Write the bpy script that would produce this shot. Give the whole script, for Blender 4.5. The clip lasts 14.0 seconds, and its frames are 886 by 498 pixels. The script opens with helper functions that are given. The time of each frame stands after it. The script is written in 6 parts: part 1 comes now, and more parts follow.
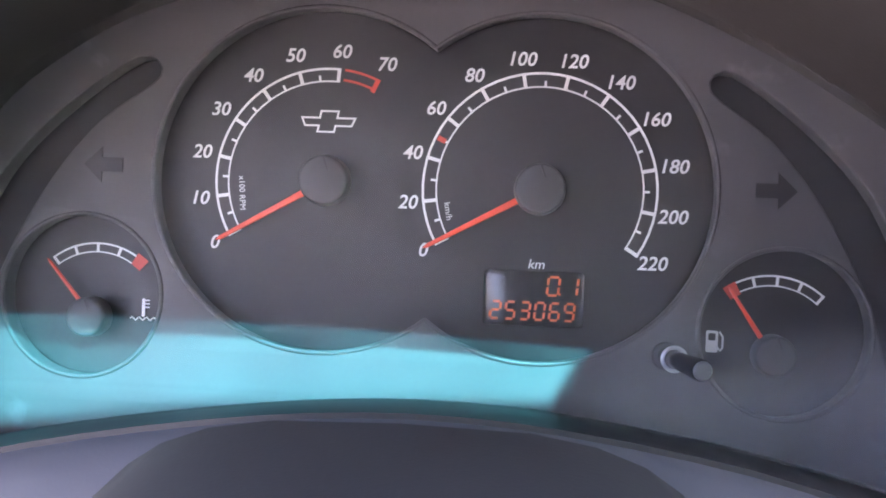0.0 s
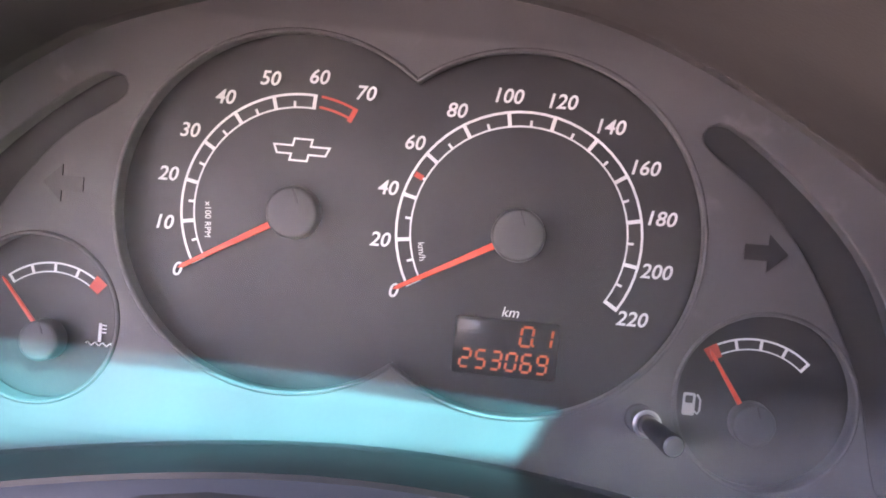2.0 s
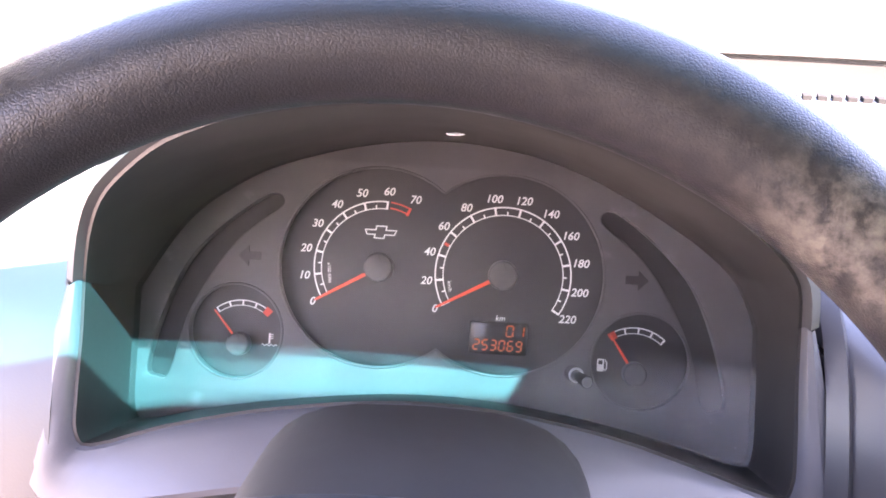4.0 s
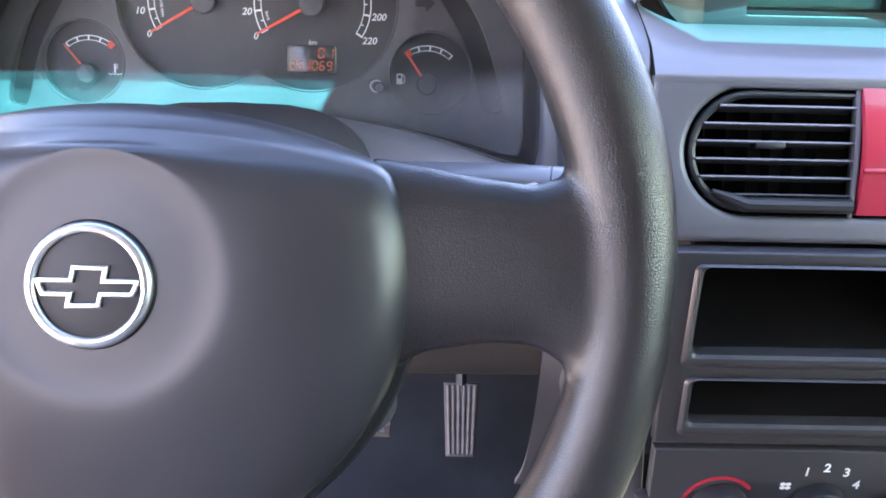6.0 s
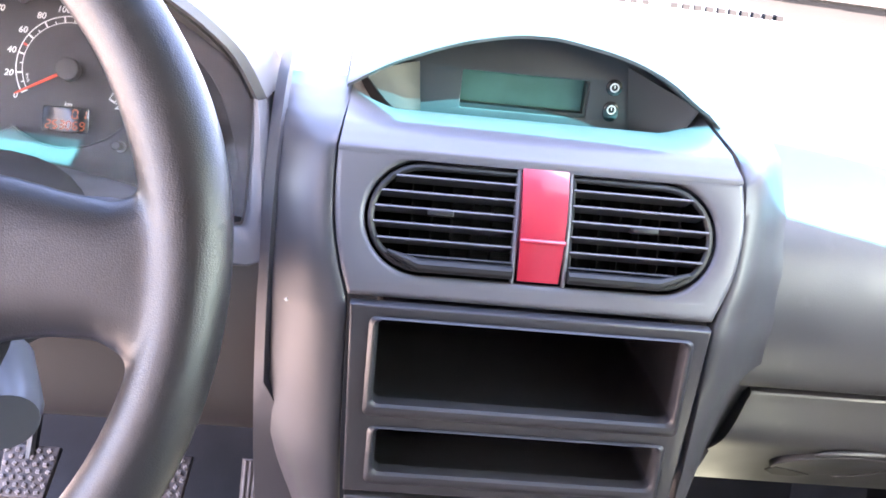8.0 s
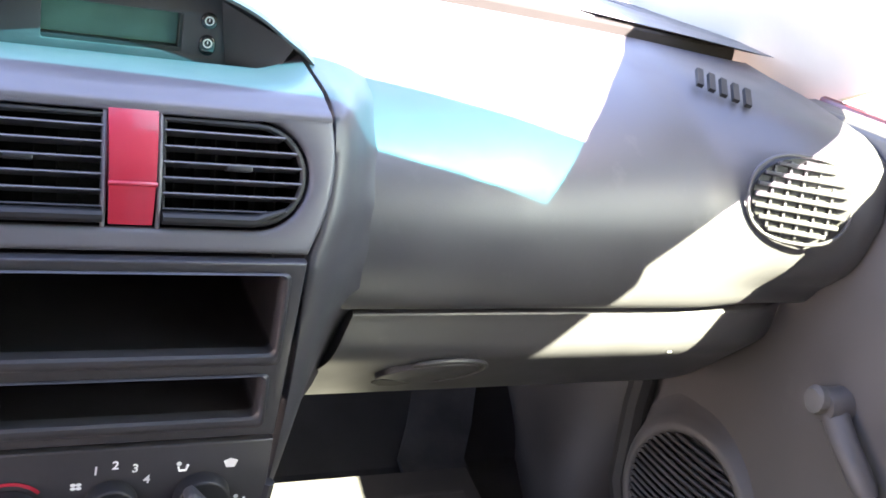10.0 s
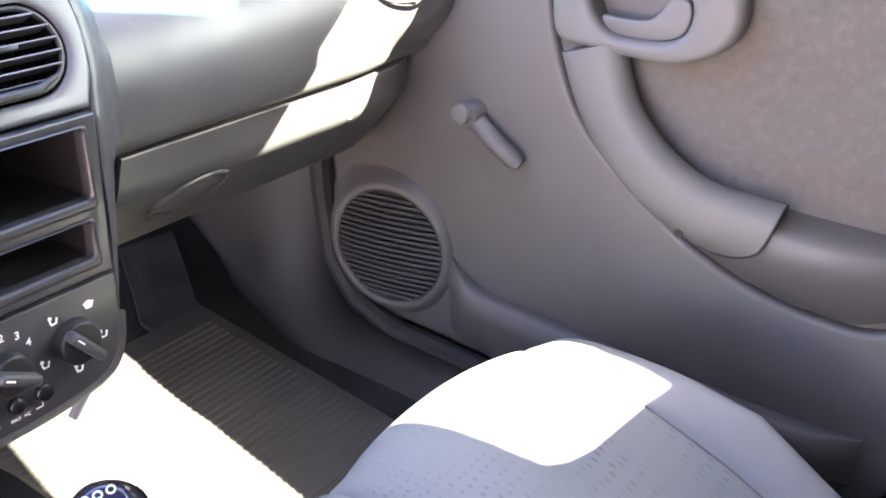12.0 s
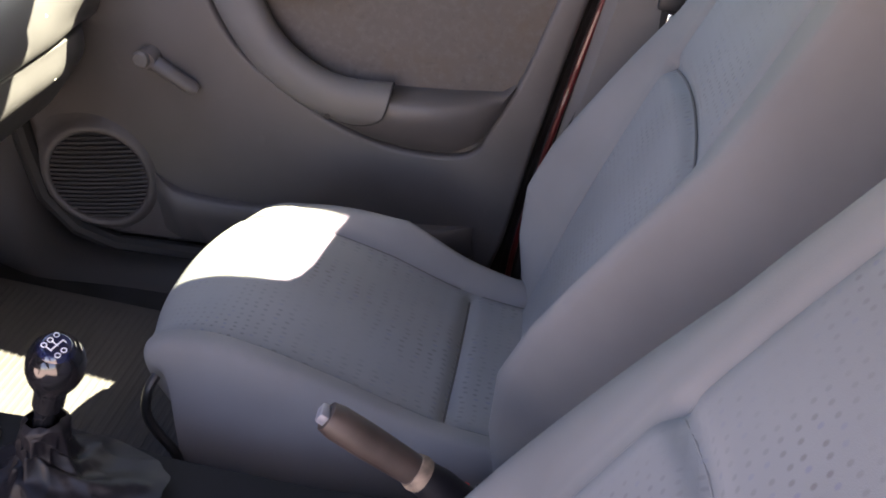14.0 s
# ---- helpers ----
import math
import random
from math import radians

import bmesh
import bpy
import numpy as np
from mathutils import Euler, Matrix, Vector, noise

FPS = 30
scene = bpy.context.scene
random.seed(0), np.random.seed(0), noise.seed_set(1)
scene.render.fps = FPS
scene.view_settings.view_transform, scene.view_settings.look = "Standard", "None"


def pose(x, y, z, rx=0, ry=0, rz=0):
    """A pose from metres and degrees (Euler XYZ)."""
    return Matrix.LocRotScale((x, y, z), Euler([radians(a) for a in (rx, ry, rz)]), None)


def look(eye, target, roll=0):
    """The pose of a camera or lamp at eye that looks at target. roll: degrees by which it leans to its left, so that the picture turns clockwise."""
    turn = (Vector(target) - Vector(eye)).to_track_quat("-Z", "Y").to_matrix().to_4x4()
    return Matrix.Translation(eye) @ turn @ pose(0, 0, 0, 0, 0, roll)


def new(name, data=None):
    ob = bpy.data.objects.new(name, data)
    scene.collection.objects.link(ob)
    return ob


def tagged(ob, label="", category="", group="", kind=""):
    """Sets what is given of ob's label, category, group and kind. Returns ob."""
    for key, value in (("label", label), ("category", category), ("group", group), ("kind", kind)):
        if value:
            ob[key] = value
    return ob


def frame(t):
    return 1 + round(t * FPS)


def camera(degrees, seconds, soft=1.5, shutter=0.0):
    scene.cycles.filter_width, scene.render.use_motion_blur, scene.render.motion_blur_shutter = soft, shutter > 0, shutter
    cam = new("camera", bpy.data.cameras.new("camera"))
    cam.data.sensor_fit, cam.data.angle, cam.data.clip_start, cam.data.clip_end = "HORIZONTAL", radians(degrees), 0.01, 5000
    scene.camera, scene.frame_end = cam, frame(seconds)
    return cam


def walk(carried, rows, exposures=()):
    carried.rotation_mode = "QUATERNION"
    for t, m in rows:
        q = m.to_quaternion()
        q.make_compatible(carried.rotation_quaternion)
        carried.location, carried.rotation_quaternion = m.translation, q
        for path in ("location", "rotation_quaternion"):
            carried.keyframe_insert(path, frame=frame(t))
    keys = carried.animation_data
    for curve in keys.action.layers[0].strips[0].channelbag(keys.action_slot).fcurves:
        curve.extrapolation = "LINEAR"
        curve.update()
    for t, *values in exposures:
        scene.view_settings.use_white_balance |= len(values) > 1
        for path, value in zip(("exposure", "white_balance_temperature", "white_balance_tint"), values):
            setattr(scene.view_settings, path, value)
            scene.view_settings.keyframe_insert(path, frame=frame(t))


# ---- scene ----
cam = camera(50.5, 14.0, soft=1.75)
PATH = [
    (0, (0.0207, 0.0252, 0.8676), (-0.0909, 1.7514, 0.3699), 1.2),
    (0.5, (0.0261, 0.0486, 0.8820), (-0.0279, 1.7586, 0.3222), 4.3),
    (1, (0.0315, 0.0531, 0.8820), (0.0117, 1.7325, 0.2349), 6.4),
    (1.5, (0.0315, 0.0504, 0.8838), (-0.0243, 1.7361, 0.2547), 5.4),
    (2, (0.0279, 0.0450, 0.8856), (-0.0882, 1.7523, 0.3276), 4.3),
    (2.2, (0.0279, 0.0315, 0.8910), (-0.1134, 1.7424, 0.3501), 4.2),
    (4.3, (0.0261, -0.2016, 0.9603), (-0.0441, 1.5282, 0.4680), 1.4),
    (4.6, (0.0279, -0.2331, 0.9630), (-0.0063, 1.4886, 0.4383), -1.5),
    (5, (0.0324, -0.2583, 0.9576), (0.0270, 1.4364, 0.3537), -2.0),
    (5.2, (0.0351, -0.2619, 0.9540), (0.0360, 1.4157, 0.3033), -1.6),
    (5.5, (0.0477, -0.2682, 0.9486), (0.0468, 1.3779, 0.2205), -0.1),
    (5.8, (0.0774, -0.2709, 0.9351), (0.0882, 1.3500, 0.1530), 0.8),
    (6, (0.1062, -0.2754, 0.9306), (0.1323, 1.3356, 0.1278), 1.5),
    (6.5, (0.1629, -0.2781, 0.9198), (0.2655, 1.3176, 0.0936), 3.6),
    (7, (0.2079, -0.2790, 0.9180), (0.3861, 1.3338, 0.1377), 5.5),
    (7.5, (0.2295, -0.3132, 0.9171), (0.4104, 1.3302, 0.2061), 6.5),
    (8, (0.2484, -0.3384, 0.9216), (0.3708, 1.3617, 0.3420), 6.1),
    (8.5, (0.2871, -0.3384, 0.9252), (0.4797, 1.3572, 0.3546), 6.9),
    (9, (0.3150, -0.3357, 0.9369), (0.7596, 1.2933, 0.3141), 9.6),
    (9.2, (0.3114, -0.3330, 0.9441), (0.8307, 1.2717, 0.3159), 10.4),
    (11.5, (0.1323, -0.4095, 0.9414), (1.3149, 0.7452, 0.2286), 5.3),
    (12, (0.0486, -0.4203, 0.9171), (1.3896, 0.5013, 0.1476), 0.4),
    (12.5, (-0.0594, -0.4500, 0.9423), (1.4238, 0.1296, 0.1035), -4.7),
    (13, (-0.1764, -0.4635, 0.9936), (1.3347, -0.0657, 0.1008), -4.2),
    (13.5, (-0.2457, -0.4698, 1.0341), (1.2546, -0.1134, 0.1053), -3.1),
    (14, (-0.3150, -0.4896, 1.0647), (1.2006, -0.2394, 0.1269), -1.5),
]
EXPOSURES = [(0.0, 5.4, 6550, 36), (1.0, 5.5, 6900, 41), (1.5, 5.65, 7100, 43), (2.2, 5.8, 7300, 44), (4.5, 5.8, 7300, 40), (5.0, 5.45, 7100, 36), (5.5, 5.4, 6900, 32), (6.0, 5.55, 6650, 29), (6.5, 6.42, 7000, 32), (7.0, 6.57, 7100, 38), (7.5, 6.57, 7100, 38), (8.0, 6.1, 7000, 36), (8.5, 5.35, 6900, 33), (9.0, 4.85, 7000, 30), (11.5, 6.05, 7100, 37), (12.0, 5.9, 7200, 36), (12.5, 4.75, 7400, 36), (13.0, 4.05, 7400, 36), (13.5, 4.05, 7400, 36), (14.0, 4.45, 7600, 37)]
walk(cam, [(t, look(eye, target, roll)) for t, eye, target, roll in PATH], EXPOSURES)

# ---- world, sun ----
SUN_TO = Vector((0.50, -0.81, 0.92)).normalized()   # towards the sun: high, from behind the passenger side
world = bpy.data.worlds.new("sky")
scene.world = world
world.use_nodes = True
wn = world.node_tree.nodes
sky = wn.new("ShaderNodeTexSky")
sky.sky_type = "NISHITA"
sky.sun_disc = False
sky.sun_elevation = math.asin(SUN_TO.z)
sky.sun_rotation = math.atan2(SUN_TO.x, SUN_TO.y)
world.node_tree.links.new(sky.outputs[0], wn["Background"].inputs[0])
wn["Background"].inputs[1].default_value = 0.065
sun = new("sun", bpy.data.lights.new("sun", "SUN"))
sun.data.energy = 5.0
sun.data.angle = radians(0.53)
sun.data.color = (1.0, 0.975, 0.91)
sun.rotation_euler = (-SUN_TO).to_track_quat("-Z", "Y").to_euler()


# ---- materials ----
def mat(name, colour, rough=0.5, metal=0.0, grain=0.0, grain_size=900.0, stain=0.12, stain_size=14.0, spec=0.5, coat=0.0, leather=0.0):
    """A surface: base colour with stains at hand size and fine grain, and a bump of grain or leather cells."""
    m = bpy.data.materials.new(name)
    m.use_nodes = True
    nt = m.node_tree
    b = nt.nodes["Principled BSDF"]
    b.inputs["Roughness"].default_value = rough
    b.inputs["Metallic"].default_value = metal
    b.inputs["Specular IOR Level"].default_value = spec
    b.inputs["Coat Weight"].default_value = coat
    co = nt.nodes.new("ShaderNodeTexCoord")
    n1 = nt.nodes.new("ShaderNodeTexNoise")
    n1.inputs["Scale"].default_value = stain_size
    n1.inputs["Detail"].default_value = 6
    nt.links.new(co.outputs["Object"], n1.inputs["Vector"])
    n2 = nt.nodes.new("ShaderNodeTexNoise")
    n2.inputs["Scale"].default_value = grain_size
    n2.inputs["Detail"].default_value = 3
    nt.links.new(co.outputs["Object"], n2.inputs["Vector"])
    r = nt.nodes.new("ShaderNodeMapRange")
    r.inputs["From Min"].default_value, r.inputs["From Max"].default_value = 0.3, 0.7
    r.inputs["To Min"].default_value, r.inputs["To Max"].default_value = 1 - stain, 1 + stain
    nt.links.new(n1.outputs["Fac"], r.inputs["Value"])
    mix = nt.nodes.new("ShaderNodeMix")
    mix.data_type, mix.blend_type = "RGBA", "MULTIPLY"
    mix.inputs["Factor"].default_value = 1.0
    mix.inputs["A"].default_value = (*colour, 1)
    comb = nt.nodes.new("ShaderNodeCombineColor")
    for k in range(3):
        nt.links.new(r.outputs["Result"], comb.inputs[k])
    nt.links.new(comb.outputs["Color"], mix.inputs["B"])
    nt.links.new(mix.outputs["Result"], b.inputs["Base Color"])
    r2 = nt.nodes.new("ShaderNodeMapRange")
    r2.inputs["From Min"].default_value, r2.inputs["From Max"].default_value = 0.3, 0.7
    r2.inputs["To Min"].default_value, r2.inputs["To Max"].default_value = max(0.02, rough - 0.08, 0.29 if rough > 0.26 else 0), min(1 if rough > 0.26 else 0.26, rough + 0.08)
    nt.links.new(n1.outputs["Fac"], r2.inputs["Value"])
    nt.links.new(r2.outputs["Result"], b.inputs["Roughness"])
    if grain or leather:
        bump = nt.nodes.new("ShaderNodeBump")
        bump.inputs["Distance"].default_value = 0.0007 if leather else 0.00018
        if leather:
            v = nt.nodes.new("ShaderNodeTexVoronoi")
            v.feature = "DISTANCE_TO_EDGE"
            v.inputs["Scale"].default_value = grain_size
            nt.links.new(co.outputs["Object"], v.inputs["Vector"])
            cl = nt.nodes.new("ShaderNodeMapRange")
            cl.inputs["From Max"].default_value = 0.25
            nt.links.new(v.outputs["Distance"], cl.inputs["Value"])
            nt.links.new(cl.outputs["Result"], bump.inputs["Height"])
            bump.inputs["Strength"].default_value = leather
        else:
            nt.links.new(n2.outputs["Fac"], bump.inputs["Height"])
            bump.inputs["Strength"].default_value = grain
        nt.links.new(bump.outputs["Normal"], b.inputs["Normal"])
    return m


def fabric(name, colour, dots=True, dot_colour=(0.050, 0.043, 0.042), scale=122.0):
    """Woven seat cloth; the centre panels carry rows of small dark dashes."""
    m = mat(name, colour, rough=0.95, grain=0.8, grain_size=1400, stain=0.10, stain_size=7, spec=0.15)
    nt = m.node_tree
    b = nt.nodes["Principled BSDF"]
    if dots:
        co = nt.nodes.new("ShaderNodeUVMap")
        mp = nt.nodes.new("ShaderNodeMapping")
        mp.inputs["Scale"].default_value = (scale, scale * 0.85, 1)
        nt.links.new(co.outputs[0], mp.inputs["Vector"])
        v = nt.nodes.new("ShaderNodeTexVoronoi")
        v.voronoi_dimensions = "2D"
        v.inputs["Scale"].default_value = 1.0
        v.inputs["Randomness"].default_value = 0.28
        nt.links.new(mp.outputs[0], v.inputs["Vector"])
        r = nt.nodes.new("ShaderNodeMapRange")
        r.inputs["From Min"].default_value, r.inputs["From Max"].default_value = 0.12, 0.25
        r.inputs["To Min"].default_value, r.inputs["To Max"].default_value = 1.0, 0.0
        nt.links.new(v.outputs["Distance"], r.inputs["Value"])
        mix = nt.nodes.new("ShaderNodeMix")
        mix.data_type = "RGBA"
        old = b.inputs["Base Color"].links[0].from_socket
        n = nt.nodes.new("ShaderNodeTexNoise")           # the dashes are worn faint in patches
        n.inputs["Scale"].default_value = 9.0
        n.inputs["Detail"].default_value = 4
        nt.links.new(co.outputs[0], n.inputs["Vector"])
        faint = nt.nodes.new("ShaderNodeMapRange")
        faint.inputs["From Min"].default_value, faint.inputs["From Max"].default_value = 0.42, 0.70
        faint.inputs["To Min"].default_value, faint.inputs["To Max"].default_value = 0.03, 0.58
        nt.links.new(n.outputs["Fac"], faint.inputs["Value"])
        worn = nt.nodes.new("ShaderNodeMath")
        worn.operation = "MULTIPLY"
        nt.links.new(r.outputs["Result"], worn.inputs[0])
        nt.links.new(faint.outputs["Result"], worn.inputs[1])
        nt.links.new(worn.outputs[0], mix.inputs["Factor"])
        nt.links.new(old, mix.inputs["A"])
        pick = nt.nodes.new("ShaderNodeSeparateColor")   # one dash in five is woven in blue
        nt.links.new(v.outputs["Color"], pick.inputs[0])
        blue = nt.nodes.new("ShaderNodeMath")
        blue.operation = "GREATER_THAN"
        blue.inputs[1].default_value = 0.82
        nt.links.new(pick.outputs[0], blue.inputs[0])
        tone = nt.nodes.new("ShaderNodeMix")
        tone.data_type = "RGBA"
        tone.inputs["A"].default_value = (*dot_colour, 1)
        tone.inputs["B"].default_value = (0.085, 0.095, 0.19, 1)
        nt.links.new(blue.outputs[0], tone.inputs["Factor"])
        nt.links.new(tone.outputs["Result"], mix.inputs["B"])
        nt.links.new(mix.outputs["Result"], b.inputs["Base Color"])
    return m


def glass(name, tint, gloss=0.05):
    m = bpy.data.materials.new(name)
    m.use_nodes = True
    nt = m.node_tree
    nt.nodes.remove(nt.nodes["Principled BSDF"])
    t = nt.nodes.new("ShaderNodeBsdfTransparent")
    t.inputs[0].default_value = (*tint, 1)
    g = nt.nodes.new("ShaderNodeBsdfGlossy")
    g.inputs["Roughness"].default_value = 0.02
    mx = nt.nodes.new("ShaderNodeMixShader")
    mx.inputs[0].default_value = gloss
    nt.links.new(t.outputs[0], mx.inputs[1])
    nt.links.new(g.outputs[0], mx.inputs[2])
    nt.links.new(mx.outputs[0], nt.nodes["Material Output"].inputs[0])
    return m


def wear(m, colour, scale, lo, hi, amount, spot=None, near=0.0, far=0.0):
    """Rubbed or dusty patches with ragged edges over a surface."""
    nt = m.node_tree
    b = nt.nodes["Principled BSDF"]
    co = nt.nodes.new("ShaderNodeTexCoord")
    n = nt.nodes.new("ShaderNodeTexNoise")
    n.inputs["Scale"].default_value = scale
    n.inputs["Detail"].default_value = 9
    n.inputs["Roughness"].default_value = 0.62
    nt.links.new(co.outputs["Object"], n.inputs["Vector"])
    r = nt.nodes.new("ShaderNodeMapRange")
    r.inputs["From Min"].default_value, r.inputs["From Max"].default_value = lo, hi
    r.inputs["To Max"].default_value = amount
    nt.links.new(n.outputs["Fac"], r.inputs["Value"])
    mix = nt.nodes.new("ShaderNodeMix")
    mix.data_type = "RGBA"
    old = b.inputs["Base Color"].links[0].from_socket
    factor = r.outputs["Result"]
    if spot:                                             # only round one rubbed spot
        geo = nt.nodes.new("ShaderNodeNewGeometry")
        dist = nt.nodes.new("ShaderNodeVectorMath")
        dist.operation = "DISTANCE"
        dist.inputs[1].default_value = spot
        nt.links.new(geo.outputs["Position"], dist.inputs[0])
        fall = nt.nodes.new("ShaderNodeMapRange")
        fall.inputs["From Min"].default_value, fall.inputs["From Max"].default_value = near, far
        fall.inputs["To Min"].default_value, fall.inputs["To Max"].default_value = 1, 0
        nt.links.new(dist.outputs["Value"], fall.inputs["Value"])
        both = nt.nodes.new("ShaderNodeMath")
        both.operation = "MULTIPLY"
        nt.links.new(factor, both.inputs[0])
        nt.links.new(fall.outputs["Result"], both.inputs[1])
        factor = both.outputs[0]
    nt.links.new(factor, mix.inputs["Factor"])
    nt.links.new(old, mix.inputs["A"])
    mix.inputs["B"].default_value = (*colour, 1)
    nt.links.new(mix.outputs["Result"], b.inputs["Base Color"])


DASH = mat("dash_plastic", (0.051, 0.050, 0.055), 0.40, spec=0.6, grain=0.35, grain_size=1100, stain=0.08)
DASH_TOP = mat("dash_top_plastic", (0.095, 0.092, 0.092), 0.48, grain=0.4, grain_size=1000, stain=0.10)
BEZEL = mat("bezel_plastic", (0.104, 0.102, 0.112), 0.34, spec=0.5, grain=0.2, stain=0.08)
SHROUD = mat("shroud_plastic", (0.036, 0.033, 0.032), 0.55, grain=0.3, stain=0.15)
CONSOLE = mat("console_plastic", (0.039, 0.038, 0.042), 0.31, grain=0.15, stain=0.12)
BLACK = mat("black_plastic", (0.012, 0.012, 0.013), 0.45, grain=0.15, stain=0.15)
SLATEDGE = mat("vent_slat_plastic", (0.060, 0.060, 0.068), 0.33, spec=0.8, stain=0.08)
LINING = mat("slot_lining_plastic", (0.016, 0.0145, 0.0155), 0.38, grain=0.2, stain=0.2)
GLOSSBLACK = mat("gloss_black", (0.010, 0.010, 0.012), 0.16, stain=0.1, coat=0.4)
DIALBLACK = mat("dial_black", (0.016, 0.015, 0.016), 0.5, stain=0.15, stain_size=30)
MASK = mat("cluster_mask", (0.068, 0.065, 0.069), 0.55, grain=0.2, stain=0.12, stain_size=25)
WHITE = mat("dial_white", (0.80, 0.80, 0.80), 0.5, stain=0.03)
NEEDLE = mat("needle_orange", (0.85, 0.10, 0.05), 0.4, stain=0.05)
REDMARK = mat("dial_red", (0.65, 0.07, 0.04), 0.5, stain=0.05)
SEGMENT = mat("lcd_segment", (0.70, 0.13, 0.04), 0.5, stain=0.02)
LCD = mat("lcd_glass", (0.012, 0.011, 0.012), 0.12, stain=0.05)
SCREEN = mat("screen_green", (0.042, 0.115, 0.100), 0.22, stain=0.15, stain_size=30, coat=0.1)
LEATHER = mat("wheel_skin", (0.021, 0.019, 0.020), 0.31, grain_size=950, leather=0.15, stain=0.2, stain_size=9, spec=0.6)
PAD = mat("airbag_skin", (0.033, 0.032, 0.037), 0.34, grain=0.10, grain_size=800, stain=0.08, spec=0.6)
SATIN = mat("satin_chrome", (0.80, 0.80, 0.80), 0.34, metal=1.0, stain=0.06)
CHROME = mat("chrome", (0.80, 0.79, 0.77), 0.14, metal=1.0, stain=0.05)
RED = mat("red_lacquer", (0.42, 0.028, 0.050), 0.20, stain=0.06, coat=1.0)
REDBODY = mat("red_body_paint", (0.10, 0.008, 0.010), 0.3, stain=0.12, coat=0.5)
BLUE = mat("blue_print", (0.06, 0.12, 0.65), 0.5, stain=0.03)
GREYKNOB = mat("hub_grey", (0.045, 0.045, 0.048), 0.5, grain=0.2, stain=0.08)
DOOR = mat("door_plastic", (0.080, 0.073, 0.072), 0.50, grain=0.4, grain_size=900, stain=0.08)
ARM = mat("armrest_plastic", (0.104, 0.099, 0.096), 0.55, grain=0.3, stain=0.07)
DOORCLOTH = fabric("door_cloth", (0.115, 0.103, 0.096), dots=False)
wear(DOORCLOTH, (0.110, 0.082, 0.058), 7.0, 0.48, 0.70, 0.55)
wear(DOORCLOTH, (0.060, 0.056, 0.056), 75.0, 0.58, 0.70, 0.30)
CLOTH = fabric("seat_bolster_cloth", (0.166, 0.168, 0.173), dots=False)
CLOTHDOT = fabric("seat_centre_cloth", (0.164, 0.173, 0.186))
PADCARPET = mat("carpet_pad", (0.036, 0.036, 0.039), 1.0, grain=1.0, grain_size=500, stain=0.35, stain_size=18, spec=0.05)
CARPET = mat("carpet", (0.027, 0.027, 0.029), 1.0, grain=1.0, grain_size=600, stain=0.25, stain_size=10, spec=0.05)
MATTAN = mat("floor_mat_grey", (0.053, 0.051, 0.053), 0.8, grain=0.5, grain_size=500, stain=0.15, spec=0.2)
MATBLUE = mat("floor_mat_dark", (0.022, 0.022, 0.030), 0.8, grain=0.5, stain=0.2, spec=0.2)
PEDAL = mat("pedal_rubber", (0.095, 0.080, 0.076), 0.75, grain=0.8, grain_size=400, stain=0.35, stain_size=60)
PEDALSTUD = mat("pedal_stud_rubber", (0.165, 0.142, 0.134), 0.7, grain=0.6, grain_size=500, stain=0.3, stain_size=80)
HEADLINER = mat("headliner", (0.24, 0.233, 0.225), 0.95, grain=0.6, grain_size=700, stain=0.05)
PILLAR = mat("pillar_trim", (0.46, 0.44, 0.38), 0.7, grain=0.3, stain=0.06)
BPILLAR = mat("b_pillar_trim", (0.13, 0.125, 0.122), 0.6, grain=0.3, stain=0.07)
SLAT = mat("grille_plastic", (0.038, 0.035, 0.035), 0.6, grain=0.3, stain=0.1)
KICK = mat("footwell_trim", (0.021, 0.019, 0.019), 0.60, grain=0.5, grain_size=600, stain=0.2)
RUBBER = mat("rubber_seal", (0.014, 0.013, 0.013), 0.7, grain=0.3, stain=0.2)
CLIP = mat("clip_grey", (0.20, 0.20, 0.23), 0.45, grain=0.3, stain=0.2, stain_size=60)
TANCOLLAR = mat("torn_tan_collar", (0.26, 0.19, 0.14), 0.8, grain=0.6, grain_size=300, stain=0.4, stain_size=90)
BUCKLE = mat("buckle_red", (0.75, 0.05, 0.04), 0.35, stain=0.05)
SEAMDARK = mat("seam_thread", (0.092, 0.092, 0.097), 0.95, grain=0.5, stain=0.1, spec=0.1)
GRIP = mat("grip_worn", (0.060, 0.042, 0.036), 0.5, grain=0.4, stain=0.35, stain_size=30)
TUNNELSKIN = mat("tunnel_plastic", (0.010, 0.010, 0.012), 0.7, grain=0.4, stain=0.2, spec=0.12)
BOOT = mat("boot_skin", (0.010, 0.009, 0.012), 0.48, grain_size=700, leather=0.12, stain=0.2, spec=0.3)
CONCRETE = mat("pale_concrete", (0.265, 0.230, 0.198), 0.9, grain=0.6, grain_size=90, stain=0.15, stain_size=1.5)
# near-black that carries the deep shade of slots and ducts
DEEPSHADE = mat("deep_shade_black", (0.010, 0.010, 0.010), 0.95, grain=0.2, stain=0.1, spec=0.05)
SEALSTRIP = mat("seal_strip", (0.016, 0.015, 0.014), 0.9, grain=0.3, stain=0.15, spec=0.12)


